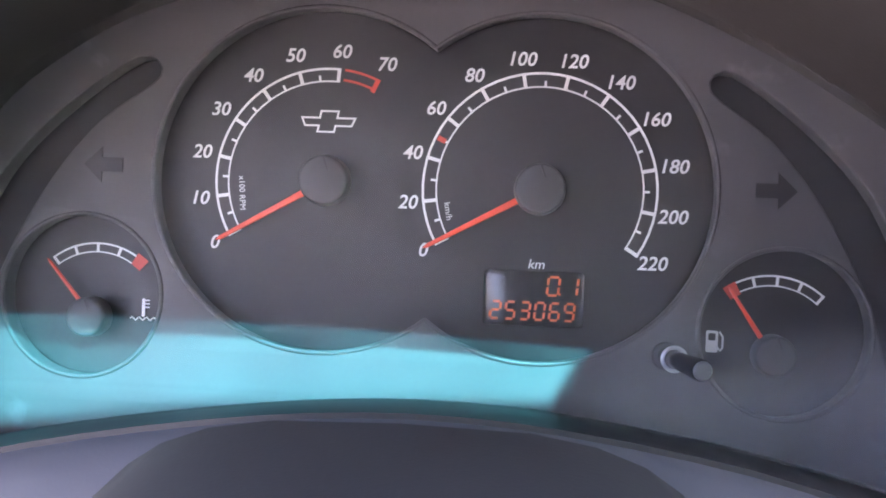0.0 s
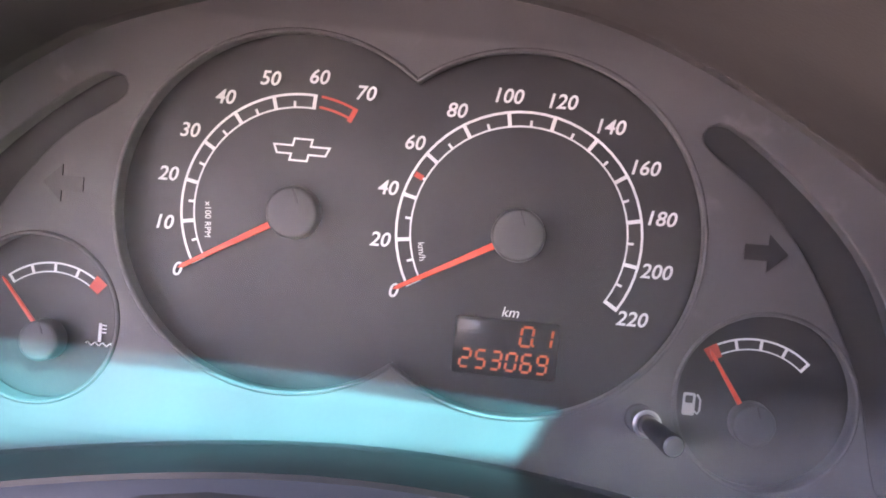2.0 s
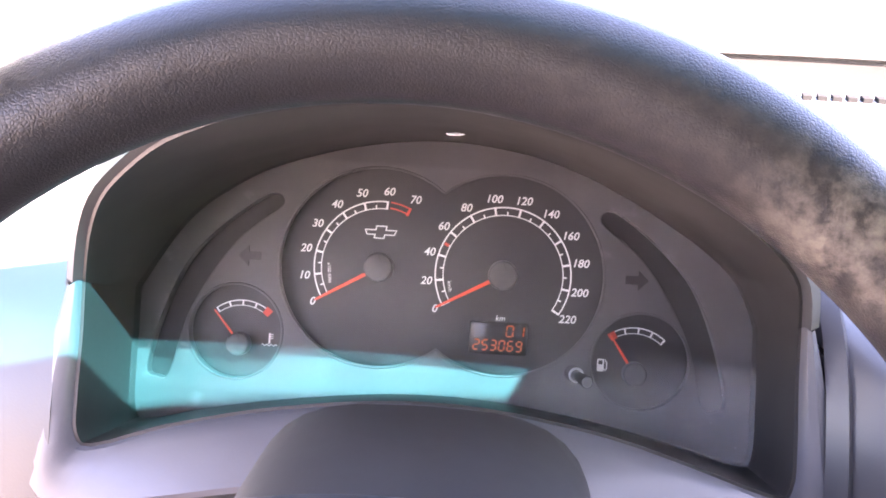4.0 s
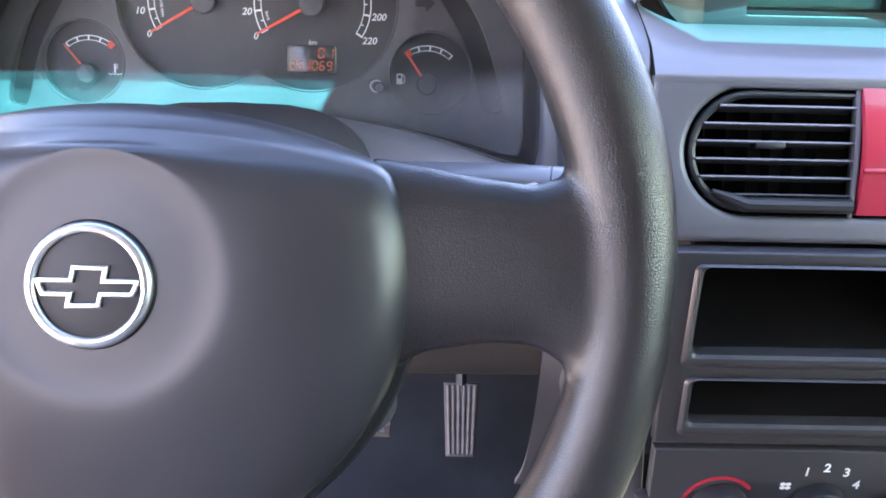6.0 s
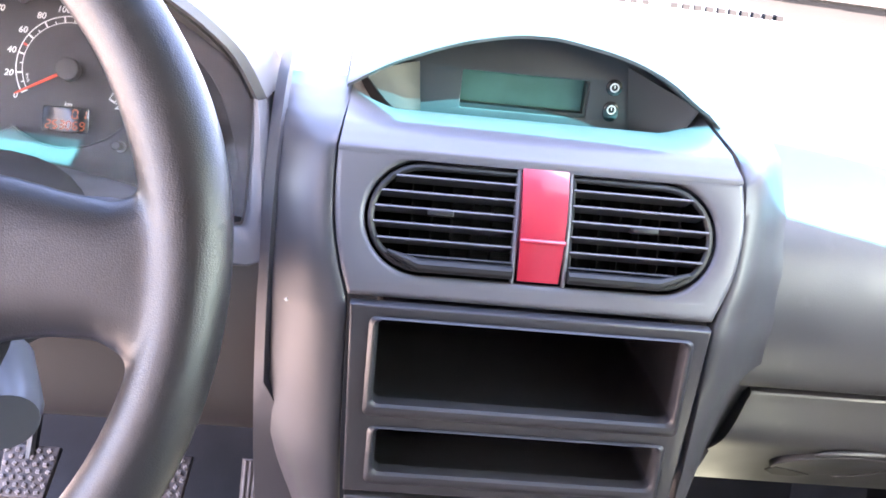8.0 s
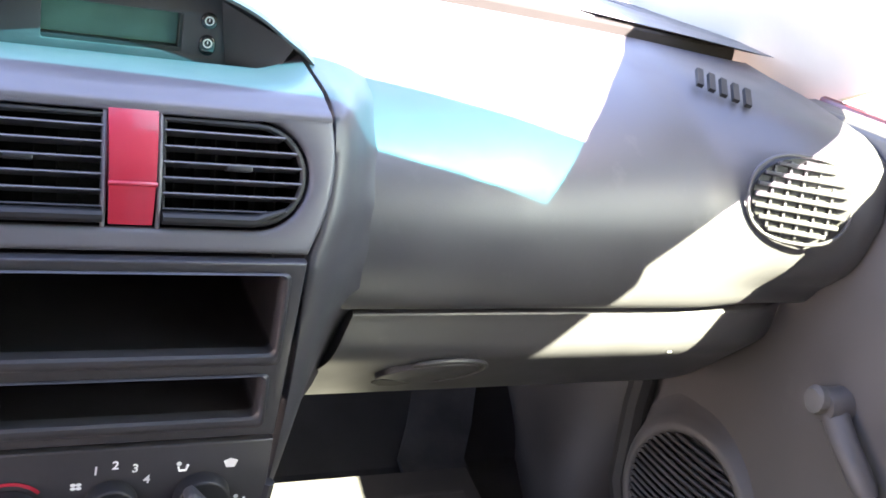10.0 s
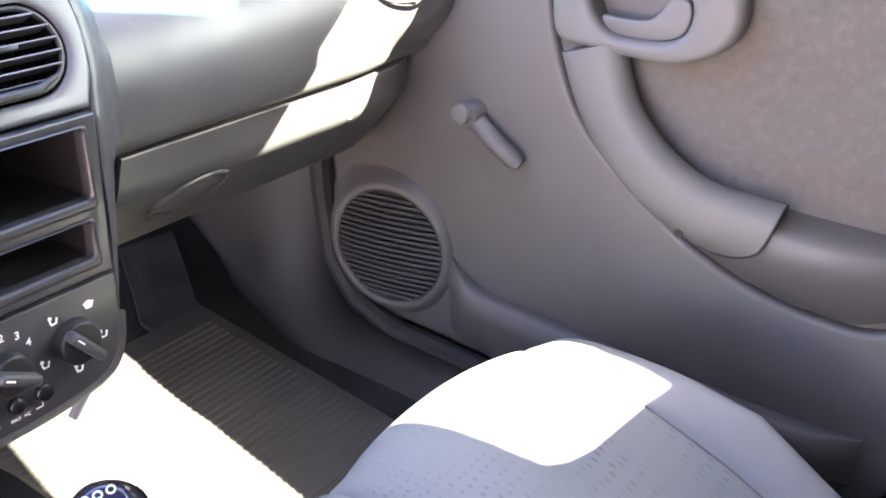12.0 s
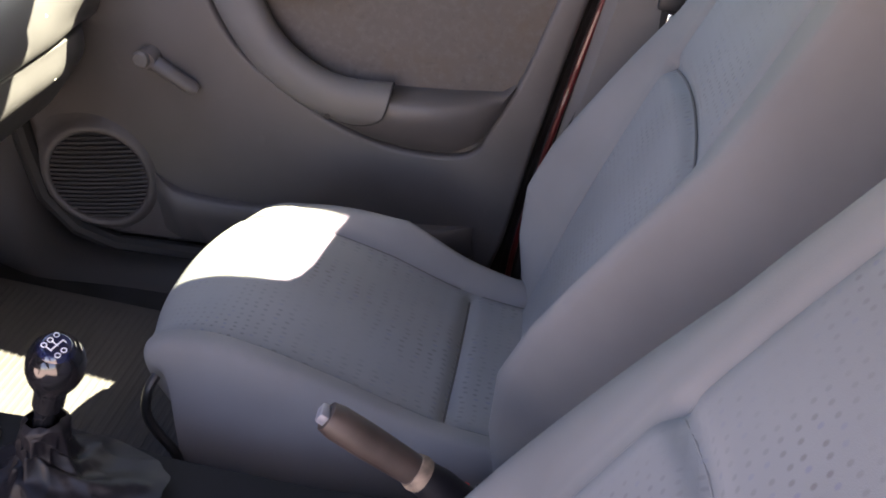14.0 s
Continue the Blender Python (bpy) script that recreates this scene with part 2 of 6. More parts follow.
def dusty_hazy_lens(name):
    """Clear plastic with a thin uneven film of dust and a painted corner haze."""
    m = glass(name, (0.97, 0.97, 0.97), 0.0)
    nt = m.node_tree
    first = nt.nodes["Mix Shader"]
    d = nt.nodes.new("ShaderNodeBsdfDiffuse")
    d.inputs[0].default_value = (0.42, 0.42, 0.43, 1)
    co = nt.nodes.new("ShaderNodeTexCoord")
    n = nt.nodes.new("ShaderNodeTexNoise")
    n.inputs["Scale"].default_value = 24.0
    n.inputs["Detail"].default_value = 8
    nt.links.new(co.outputs["Object"], n.inputs["Vector"])
    r = nt.nodes.new("ShaderNodeMapRange")
    r.inputs["From Min"].default_value, r.inputs["From Max"].default_value = 0.35, 0.75
    r.inputs["To Min"].default_value, r.inputs["To Max"].default_value = 0.018, 0.065
    nt.links.new(n.outputs["Fac"], r.inputs["Value"])
    v = nt.nodes.new("ShaderNodeTexVoronoi")
    v.inputs["Scale"].default_value = 190.0
    nt.links.new(co.outputs["Object"], v.inputs["Vector"])
    s = nt.nodes.new("ShaderNodeMapRange")
    s.inputs["From Min"].default_value, s.inputs["From Max"].default_value = 0.02, 0.06
    s.inputs["To Min"].default_value, s.inputs["To Max"].default_value = 0.30, 0.0
    nt.links.new(v.outputs["Distance"], s.inputs["Value"])
    a = nt.nodes.new("ShaderNodeMath")
    a.operation = "ADD"
    nt.links.new(r.outputs["Result"], a.inputs[0])
    nt.links.new(s.outputs["Result"], a.inputs[1])
    geo = nt.nodes.new("ShaderNodeNewGeometry")          # glare haze painted over the dust in the low far corner
    xyz = nt.nodes.new("ShaderNodeSeparateXYZ")
    nt.links.new(geo.outputs["Position"], xyz.inputs[0])
    low = nt.nodes.new("ShaderNodeMapRange")
    low.inputs["From Min"].default_value, low.inputs["From Max"].default_value = 0.776, 0.759
    low.inputs["To Max"].default_value = 0.30
    nt.links.new(xyz.outputs["Z"], low.inputs["Value"])
    side = nt.nodes.new("ShaderNodeMapRange")
    side.inputs["From Min"].default_value, side.inputs["From Max"].default_value = 0.045, 0.125
    nt.links.new(xyz.outputs["X"], side.inputs["Value"])
    corner = nt.nodes.new("ShaderNodeMath")
    corner.operation = "MULTIPLY"
    nt.links.new(low.outputs["Result"], corner.inputs[0])
    nt.links.new(side.outputs["Result"], corner.inputs[1])
    ragged = nt.nodes.new("ShaderNodeMath")
    ragged.operation = "MULTIPLY"
    nt.links.new(corner.outputs[0], ragged.inputs[0])
    spread = nt.nodes.new("ShaderNodeMapRange")
    spread.inputs["From Min"].default_value, spread.inputs["From Max"].default_value = 0.3, 0.7
    spread.inputs["To Min"].default_value, spread.inputs["To Max"].default_value = 0.6, 1.3
    nt.links.new(n.outputs["Fac"], spread.inputs["Value"])
    nt.links.new(spread.outputs["Result"], ragged.inputs[1])
    total = nt.nodes.new("ShaderNodeMath")
    total.operation = "ADD"
    nt.links.new(a.outputs[0], total.inputs[0])
    nt.links.new(ragged.outputs[0], total.inputs[1])
    mx = nt.nodes.new("ShaderNodeMixShader")
    nt.links.new(total.outputs[0], mx.inputs[0])
    nt.links.new(first.outputs[0], mx.inputs[1])
    nt.links.new(d.outputs[0], mx.inputs[2])
    nt.links.new(mx.outputs[0], nt.nodes["Material Output"].inputs[0])
    return m


LENS = dusty_hazy_lens("cluster_lens")
GLASS = glass("window_glass", (0.93, 0.97, 0.95))
SHADEBAND = glass("sunshade_glass", (0.016, 0.128, 0.144))
STICKER = glass("sticker_film", (0.50, 0.585, 0.60), 0.02)
SIDEGLASS = glass("side_glass", (0.89, 0.98, 0.84))


wear(LEATHER, (0.17, 0.15, 0.125), 130.0, 0.40, 0.62, 0.85, (0.106, 0.047, 0.902), 0.006, 0.028)
wear(LEATHER, (0.10, 0.085, 0.070), 160.0, 0.46, 0.66, 0.22, (0.088, 0.052, 0.915), 0.02, 0.10)
wear(MASK, (0.20, 0.20, 0.21), 60.0, 0.62, 0.80, 0.5)
wear(CONSOLE, (0.06, 0.06, 0.066), 38.0, 0.45, 0.95, 0.3)
wear(DASH, (0.15, 0.145, 0.14), 22.0, 0.62, 0.82, 0.3)
wear(DOOR, (0.17, 0.16, 0.15), 18.0, 0.63, 0.85, 0.3)
wear(DOORCLOTH, (0.165, 0.155, 0.145), 90.0, 0.48, 0.72, 0.35)
wear(BOOT, (0.05, 0.040, 0.038), 30.0, 0.55, 0.75, 0.3)


# ---- building helpers ----
def thing(name, label, category, loc=(0, 0, 0), group="", kind=""):
    ob = new(name)
    ob.empty_display_size = 0.02
    ob.location = loc
    return tagged(ob, label, category, group, kind)


def link_mesh(name, me, material, angle=32):
    me.materials.append(material)
    for p in me.polygons:
        p.use_smooth = True
    me.set_sharp_from_angle(angle=radians(angle))
    return new(name, me)


def part(name, bm, material, parent=None, label="", angle=32):
    """Links a bmesh (world places) as one mesh object, under a thing or a part where one is given."""
    bmesh.ops.recalc_face_normals(bm, faces=bm.faces[:])
    me = bpy.data.meshes.new(name)
    bm.to_mesh(me)
    bm.free()
    ob = link_mesh(name, me, material, angle)
    if parent is not None:
        ob.parent = parent
        ob.matrix_parent_inverse = Matrix.Translation(parent.location).inverted() if parent.data is None else Matrix()
    return tagged(ob, label)


def grid(rows, close_u=False, close_v=False, bm=None, cap=False, uv=False):
    """Skin over rows of points."""
    bm = bm or bmesh.new()
    vs = [[bm.verts.new(p) for p in row] for row in rows]
    nr, nc = len(vs), len(vs[0])
    lay = bm.loops.layers.uv.verify() if uv else None
    for i in range(nr if close_v else nr - 1):
        for j in range(nc if close_u else nc - 1):
            a, b = vs[i], vs[(i + 1) % nr]
            try:
                f = bm.faces.new((a[j], a[(j + 1) % nc], b[(j + 1) % nc], b[j]))
            except ValueError:
                continue
            if uv:
                for l, (k, q) in zip(f.loops, ((i, j), (i, j + 1), (i + 1, j + 1), (i + 1, j))):
                    l[lay].uv = uv(k, q)
    if cap:
        for row in (vs[0], vs[-1]):
            if len(set(row)) > 2:
                bm.faces.new(row)
    return bm


def thicken(bm, depth):
    """Gives a sheet thickness, away from its normals."""
    bmesh.ops.recalc_face_normals(bm, faces=bm.faces[:])
    geo = bm.faces[:]
    bmesh.ops.solidify(bm, geom=geo, thickness=depth)
    return bm


def box(size, m=None, bevel=0.0, seg=2, bm=None):
    bm = bm or bmesh.new()
    r = bmesh.ops.create_cube(bm, size=1.0, matrix=(m or Matrix()) @ Matrix.Diagonal((*size, 1)))
    if bevel:
        es = list({e for v in r["verts"] for e in v.link_edges})
        bmesh.ops.bevel(bm, geom=es, offset=bevel, segments=seg, affect="EDGES", profile=0.5)
    return bm


def cyl(r1, r2, depth, m, seg=32, bevel=0.0, bm=None):
    bm = bm or bmesh.new()
    r = bmesh.ops.create_cone(bm, cap_ends=True, segments=seg, radius1=r1, radius2=r2, depth=depth, matrix=m)
    if bevel:
        es = [e for e in {e for v in r["verts"] for e in v.link_edges} if any(len(f.verts) > 4 for f in e.link_faces)]
        bmesh.ops.bevel(bm, geom=es, offset=bevel, segments=3, affect="EDGES", profile=0.5)
    return bm


def tube(path, radius, seg=16, closed=False, flat=1.0, up=None, bm=None, caps=True):
    """A round (or flattened) rod along a path. radius: a number or one for each point."""
    pts = [Vector(p) for p in path]
    n = len(pts)
    rows = []
    side_ref = Vector(up) if up else None
    prev = None
    for i, p in enumerate(pts):
        a = pts[(i - 1) % n] if closed or i else p
        b = pts[(i + 1) % n] if closed or i < n - 1 else p
        d = (b - a).normalized()
        if side_ref is not None:
            s = d.cross(side_ref).normalized()
        else:
            s = d.orthogonal().normalized() if prev is None else (prev - d * prev.dot(d)).normalized()
        prev = s
        w = d.cross(s)
        r = radius[i] if isinstance(radius, (list, tuple)) else radius
        rows.append([p + s * (math.cos(t) * r) + w * (math.sin(t) * r * flat) for t in (2 * math.pi * k / seg for k in range(seg))])
    return grid(rows, close_u=True, close_v=closed, bm=bm, cap=caps and not closed)


class Plane:
    """A drawing plane: origin, its u and v, and w towards the viewer."""
    def __init__(self, o, u, v):
        self.o, self.u, self.v = Vector(o), Vector(u).normalized(), Vector(v).normalized()
        self.w = self.u.cross(self.v)

    def __call__(self, a, b, c=0.0):
        return self.o + self.u * a + self.v * b + self.w * c

    def m(self, a=0, b=0, c=0, turn=0):
        r = Matrix((self.u, self.v, self.w)).transposed().to_4x4()
        return Matrix.Translation(self(a, b, c)) @ r @ Matrix.Rotation(radians(turn), 4, "Z")


def from_curve(cu, m):
    ob = new("draft", cu)
    dg = bpy.context.evaluated_depsgraph_get()
    dg.update()
    me = bpy.data.meshes.new_from_object(ob.evaluated_get(dg))
    me.transform(m)
    bm = bmesh.new()
    bm.from_mesh(me)
    bpy.data.objects.remove(ob)
    bpy.data.meshes.remove(me)
    bpy.data.curves.remove(cu)
    bm.faces.ensure_lookup_table()
    for f in bm.faces:
        f.material_index = 0
    bmesh.ops.remove_doubles(bm, verts=bm.verts[:], dist=0.00002)
    return bm


def plate(loops, pl, depth, bevel=0.0, c=0.0):
    """A flat board with holes: loops of (u, v) on a plane; its front lies c before it and it goes depth back."""
    cu = bpy.data.curves.new("draft", "CURVE")
    cu.dimensions, cu.fill_mode = "2D", "BOTH"
    for loop in loops:
        sp = cu.splines.new("POLY")
        sp.points.add(len(loop) - 1)
        for q, (a, b) in zip(sp.points, loop):
            q.co = (a, b, 0, 1)
        sp.use_cyclic_u = True
    cu.extrude = max(depth / 2 - bevel, 0.00005)
    cu.bevel_depth, cu.bevel_resolution = bevel, 2
    cu.offset = -bevel
    return from_curve(cu, pl.m(0, 0, c - depth / 2))


def lettering(body, pl, a, b, size, lean=0.2, c=0.0004, turn=0, align="CENTER", spacing=1.0, bold=0.0):
    cu = bpy.data.curves.new("draft", "FONT")
    cu.body, cu.size, cu.shear, cu.align_x, cu.align_y = body, size, lean, align, "CENTER"
    cu.extrude, cu.space_character, cu.offset = 0.0001, spacing, bold
    cu.resolution_u = 3
    return from_curve(cu, pl.m(a, b, c, turn))


def circle(a, b, r, n=48, a0=0, a1=360):
    full = abs(a1 - a0) >= 360
    return [(a + r * math.cos(radians(a0 + (a1 - a0) * k / (n if full else n - 1))), b + r * math.sin(radians(a0 + (a1 - a0) * k / (n if full else n - 1)))) for k in range(n)]


def rounded(a0, b0, a1, b1, r, n=6):
    out = []
    for ca, cb, s in ((a1 - r, b1 - r, 0), (a0 + r, b1 - r, 90), (a0 + r, b0 + r, 180), (a1 - r, b0 + r, 270)):
        out += [(ca + r * math.cos(radians(s + 90 * k / n)), cb + r * math.sin(radians(s + 90 * k / n))) for k in range(n + 1)]
    return out


def inset(poly, d):
    """A closed outline drawn in by d, corners mitred."""
    P = [Vector(p) for p in poly]
    n = len(P)
    area = sum(P[i].x * P[(i + 1) % n].y - P[(i + 1) % n].x * P[i].y for i in range(n))
    sg = 1 if area > 0 else -1
    out = []
    for i in range(n):
        e0, e1 = (P[i] - P[i - 1]).normalized(), (P[(i + 1) % n] - P[i]).normalized()
        n0, n1 = Vector((-e0.y, e0.x)) * sg, Vector((-e1.y, e1.x)) * sg
        k = (n0 + n1) / max(0.25, 1 + n0.dot(n1))
        out.append(tuple(P[i] + k * d))
    return out


def smooth(pts, n=6, closed=False):
    """A Catmull-Rom line through points."""
    P = [Vector(p) for p in pts]
    out = []
    m = len(P)
    for i in range(m if closed else m - 1):
        g = (lambda k: P[k % m]) if closed else (lambda k: P[min(max(k, 0), m - 1)])
        p0, p1, p2, p3 = g(i - 1), g(i), g(i + 1), g(i + 2)
        for k in range(n):
            t = k / n
            out.append(0.5 * ((2 * p1) + (p2 - p0) * t + (2 * p0 - 5 * p1 + 4 * p2 - p3) * t * t + (3 * p1 - p0 - 3 * p2 + p3) * t ** 3))
    if not closed:
        out.append(P[-1])
    return out


def strip_arc(bm, pl, a, b, r0, r1, d0, d1, c, n=40):
    rows = [[pl(a + r * math.cos(radians(d0 + (d1 - d0) * k / n)), b + r * math.sin(radians(d0 + (d1 - d0) * k / n)), c) for k in range(n + 1)] for r in (r0, r1)]
    return grid(rows, bm=bm)


def tick(bm, pl, a, b, r0, r1, deg, width, c):
    t = radians(deg)
    e, s = Vector((math.cos(t), math.sin(t))), Vector((-math.sin(t), math.cos(t))) * width / 2
    q = [e * r0 - s, e * r1 - s, e * r1 + s, e * r0 + s]
    bm.faces.new([bm.verts.new(pl(a + p.x, b + p.y, c)) for p in q])


# ---- the shell: ground, floor, roof, pillars, glass ----
def structure(name, bm, material, label, category):
    return tagged(part(name, bm, material), label, category, "", "structure")


g = bmesh.new()
bmesh.ops.create_grid(g, x_segments=8, y_segments=8, size=600)
structure("ground", g, CONCRETE, "pale sunlit concrete yard round the parked car", "ground")

MID = 0.337                                              # the car's middle line
structure("floor", box((1.30, 2.6, 0.04), pose(MID, -0.60, 0.17)), CARPET, "dark carpeted car floor with worn pile", "floor")
structure("bulkhead", thicken(grid([[(x, y, z) for x in (-0.28, 0.1, 0.5, 0.955)] for y, z in ((0.50, 0.19), (0.60, 0.24), (0.70, 0.40), (0.74, 0.60), (0.80, 0.84))]), 0.02), CARPET,
          "black carpeted bulkhead under the dashboard", "bulkhead")
roof_rows = []
for y, z in ((-0.030, 1.104), (-0.11, 1.118), (-0.25, 1.168), (-0.60, 1.200), (-1.1, 1.18), (-1.6, 1.12)):
    roof_rows.append([(MID + dx, y - (0.036 * (dx / 0.485) ** 2 if y > -0.05 else 0), z - (0.05 if y > -0.12 else 0.025) * (min(abs(dx), 0.52) / 0.5) ** 3) for dx in (-0.585, -0.52, -0.44, -0.3, -0.1, 0.1, 0.3, 0.44, 0.52, 0.585)])
structure("ceiling", thicken(grid(roof_rows), 0.03), HEADLINER, "light grey cloth headliner under the roof", "ceiling")
structure("wall_rear", box((1.34, 0.05, 0.96), pose(MID, -1.62, 0.66)), CARPET, "dark rear bulkhead behind the seats", "wall")
structure("wall_side", plate([[(0.58, 0.18), (0.62, 0.60), (0.68, 0.84), (0.88, 1.165), (1.66, 1.165), (1.66, 0.18)]], Plane((0.965, 0, 0), (0, -1, 0), (0, 0, 1)), 0.02), BPILLAR, "grey plastic rear side trim panel", "wall")
structure("sill_near", box((0.05, 0.86, 0.10), pose(-0.30, 0.0, 0.20), 0.02), DOOR, "grey plastic sill of the open driver's doorway", "trim")
structure("wall_near_side", box((0.04, 1.23, 1.02), pose(-0.44, -1.035, 0.69)), BPILLAR, "grey plastic rear side trim panel", "wall")

# windscreen: base line on the scuttle, top line at the roof's edge
def screen_point(s, k):
    """s across 0..1, k from the base 0 to the roof 1."""
    dx = (s - 0.5) * 2
    bx, by, bz = MID + dx * 0.62, 0.96 - 0.20 * dx * dx, 0.875 - 0.01 * dx * dx
    tx, ty, tz = MID + dx * 0.475, -0.028 - 0.036 * dx * dx, 1.092 - 0.045 * abs(dx) ** 3
    bow = 0.05 * math.sin(math.pi * k)
    return Vector((bx + (tx - bx) * k + 0.40 * dx * min(1 - k, 0.34) ** 2, by + (ty - by) * k, bz + (tz - bz) * k + bow))


BAND = 0.905
clear = grid([[screen_point(s / 14, k * BAND / 8) for s in range(15)] for k in range(9)])
shade = grid([[screen_point(s / 14, BAND + (1 - BAND) * k / 3) for s in range(15)] for k in range(4)])
windscreen = thing("windshield", "raked windscreen with a green sunshade band at the top", "windshield", (MID, 0.9, 0.87), "", "structure")
part("pane", clear, GLASS, windscreen, "clear laminated glass")
part("sunshade_band", shade, SHADEBAND, windscreen, "teal tinted strip along the top edge")
# Unseen film, added here to cast the oblong shade on the dash top.
sticker = thing("windscreen_sticker", "small greyish film sticker on the windscreen, unseen, added for its oblong shade", "sticker", tuple(screen_point(0.82, 0.82)))
part("film", thicken(grid([[screen_point(s_, k_) + Vector((0, -0.003, -0.004)) for s_ in (0.772, 0.795, 0.825, 0.850, 0.873)] for k_ in (0.765, 0.80, 0.84, 0.880)]), 0.0004), STICKER, sticker)
structure("scuttle_strip", thicken(grid([[screen_point(s_ / 20, 0.0) + Vector((0, dy, dz)) for s_ in range(21)] for dy, dz in ((-0.012, -0.020), (-0.010, -0.002), (-0.012, 0.012), (-0.018, 0.0155))]), 0.002), SEALSTRIP, "brown rubber strip along the windscreen base", "trim")
for side, lab in ((0, "cream A pillar trim on the open door side"), (1, "cream A pillar trim beside the passenger window")):
    sgn = 1 if side else -1
    rows = []
    for k in range(0, 11):
        p = screen_point(side, k / 10)
        r = Vector((MID + sgn * 0.690, 0.36, 0.815)).lerp(Vector((MID + sgn * 0.565, -0.135, 1.052)), k / 10)
        rows.append([p + Vector((sgn * 0.0, 0.005, 0.008)), p + Vector((sgn * -0.003, -0.008, -0.008)), p.lerp(r, 0.5) + Vector((sgn * -0.006, 0, -0.012)), r + Vector((sgn * -0.006, 0, -0.010)), r + Vector((sgn * 0.010, 0, 0.004)),
                     p.lerp(r, 0.5) + Vector((sgn * 0.02, 0, 0.020))])
    structure("a_pillar", grid(rows, close_u=True, cap=True), PILLAR, lab, "pillar")
structure("roof_header", tube([screen_point(s / 14, 1.0) + Vector((0, -0.012, 0.004)) for s in range(15)], 0.014, 10), HEADLINER, "pale cloth covered roof header above the windscreen", "header")
structure("roof_rail", tube([(MID + 0.485, -0.085, 1.062), (MID + 0.555, -0.150, 1.078), (MID + 0.578, -0.30, 1.164), (MID + 0.582, -0.5, 1.190), (MID + 0.580, -0.7, 1.186), (MID + 0.55, -1.5, 1.11)], [0.012, 0.026, 0.035, 0.035, 0.035, 0.035], 10), PILLAR, "cream roof rail above the passenger window", "rail")
structure("roof_rail", tube([(MID - 0.475, -0.085, 1.075), (MID - 0.55, -0.30, 1.14), (MID - 0.56, -0.7, 1.16), (MID - 0.55, -1.5, 1.10)], 0.03, 10), PILLAR, "cream roof rail above the open driver's doorway", "rail")
rows = []
for z, y0, w, x in ((0.20, -0.40, 0.22, 0.965), (0.30, -0.405, 0.20, 0.962), (0.50, -0.46, 0.16, 0.955), (0.70, -0.515, 0.17, 0.945), (0.84, -0.545, 0.20, 0.938), (1.06, -0.718, 0.18, 0.912), (1.11, -0.752, 0.18, 0.907), (1.140, -0.765, 0.19, 0.904), (1.158, -0.755, 0.20, 0.902), (1.175, -0.730, 0.22, 0.900)):
    rows.append([(x + 0.05, y0 + 0.01, z), (x + 0.012, y0, z), (x, y0 - 0.015, z), (x - 0.004, y0 - w * 0.5, z), (x, y0 - w + 0.015, z), (x + 0.05, y0 - w, z)])
structure("b_pillar", grid(rows, close_u=True, cap=True), BPILLAR, "grey plastic B pillar trim behind the passenger door", "pillar")
structure("window_1", thicken(grid([[(0.985, 0.30, 0.83), (0.985, -0.54, 0.83)], [(0.960, 0.05, 0.95), (0.960, -0.57, 0.95)], [(0.915, -0.19, 1.13), (0.915, -0.72, 1.13)]]), 0.003), SIDEGLASS, "passenger side window glass, wound up", "window")


# ---- dashboard ----
def skin(profile, xs, shift=None, sub=4):
    """A panel swept across x over a (y, z) profile. shift(x) moves it in y."""
    line = smooth([(0, y, z) for y, z in profile], sub)
    return [[Vector((x, p.y + (shift(x, p.z) if shift else 0), p.z)) for x in xs] for p in line]


def span(a, b, n):
    return [a + (b - a) * k / n for k in range(n + 1)]


def end_curve(x, z):
    e = max(0.0, (x - 0.86) / 0.075)
    return 0.022 * e * e


dashboard = thing("dashboard", "dark grey grained plastic dashboard with a curved passenger side", "dashboard", (MID, 0.3, 0.55))
UPPER = [(0.222, 0.6535), (0.212, 0.657), (0.206, 0.675), (0.206, 0.705), (0.214, 0.738), (0.232, 0.768), (0.262, 0.797), (0.305, 0.823), (0.36, 0.8435), (0.408, 0.8565)]
BOSS = [(0.6535, 0.010), (0.675, 0.006), (0.70, -0.012), (0.738, -0.024), (0.768, -0.044), (0.797, -0.072), (0.823, -0.085), (0.845, -0.060), (0.862, 0.0)]


def boss_curve(x, z):
    """The dash end swells towards the cabin round the side vent."""
    e = min(1.0, max(0.0, (x - 0.79) / 0.12))
    e = e * e * (3 - 2 * e)
    for (z0, d0), (z1, d1) in zip(BOSS, BOSS[1:]):
        if z <= z1:
            d = d0 + (d1 - d0) * max(0.0, (z - z0) / (z1 - z0))
            break
    else:
        d = 0.0
    nose = min(1.0, max(0.0, (x - 0.895) / 0.030)) * math.exp(-((z - 0.745) / 0.055) ** 2)
    return e * d - 0.016 * nose + 0.010 * max(0.0, (x - 0.936) / 0.011) ** 2


def crown(rows):
    """The dash top falls off a little towards the passenger's end."""
    for row in rows:
        for p in row:
            p.z -= 0.045 * max(0.0, p.x - 0.30) ** 2 * min(1.0, max(0.0, (p.z - 0.80) / 0.05))
    return rows


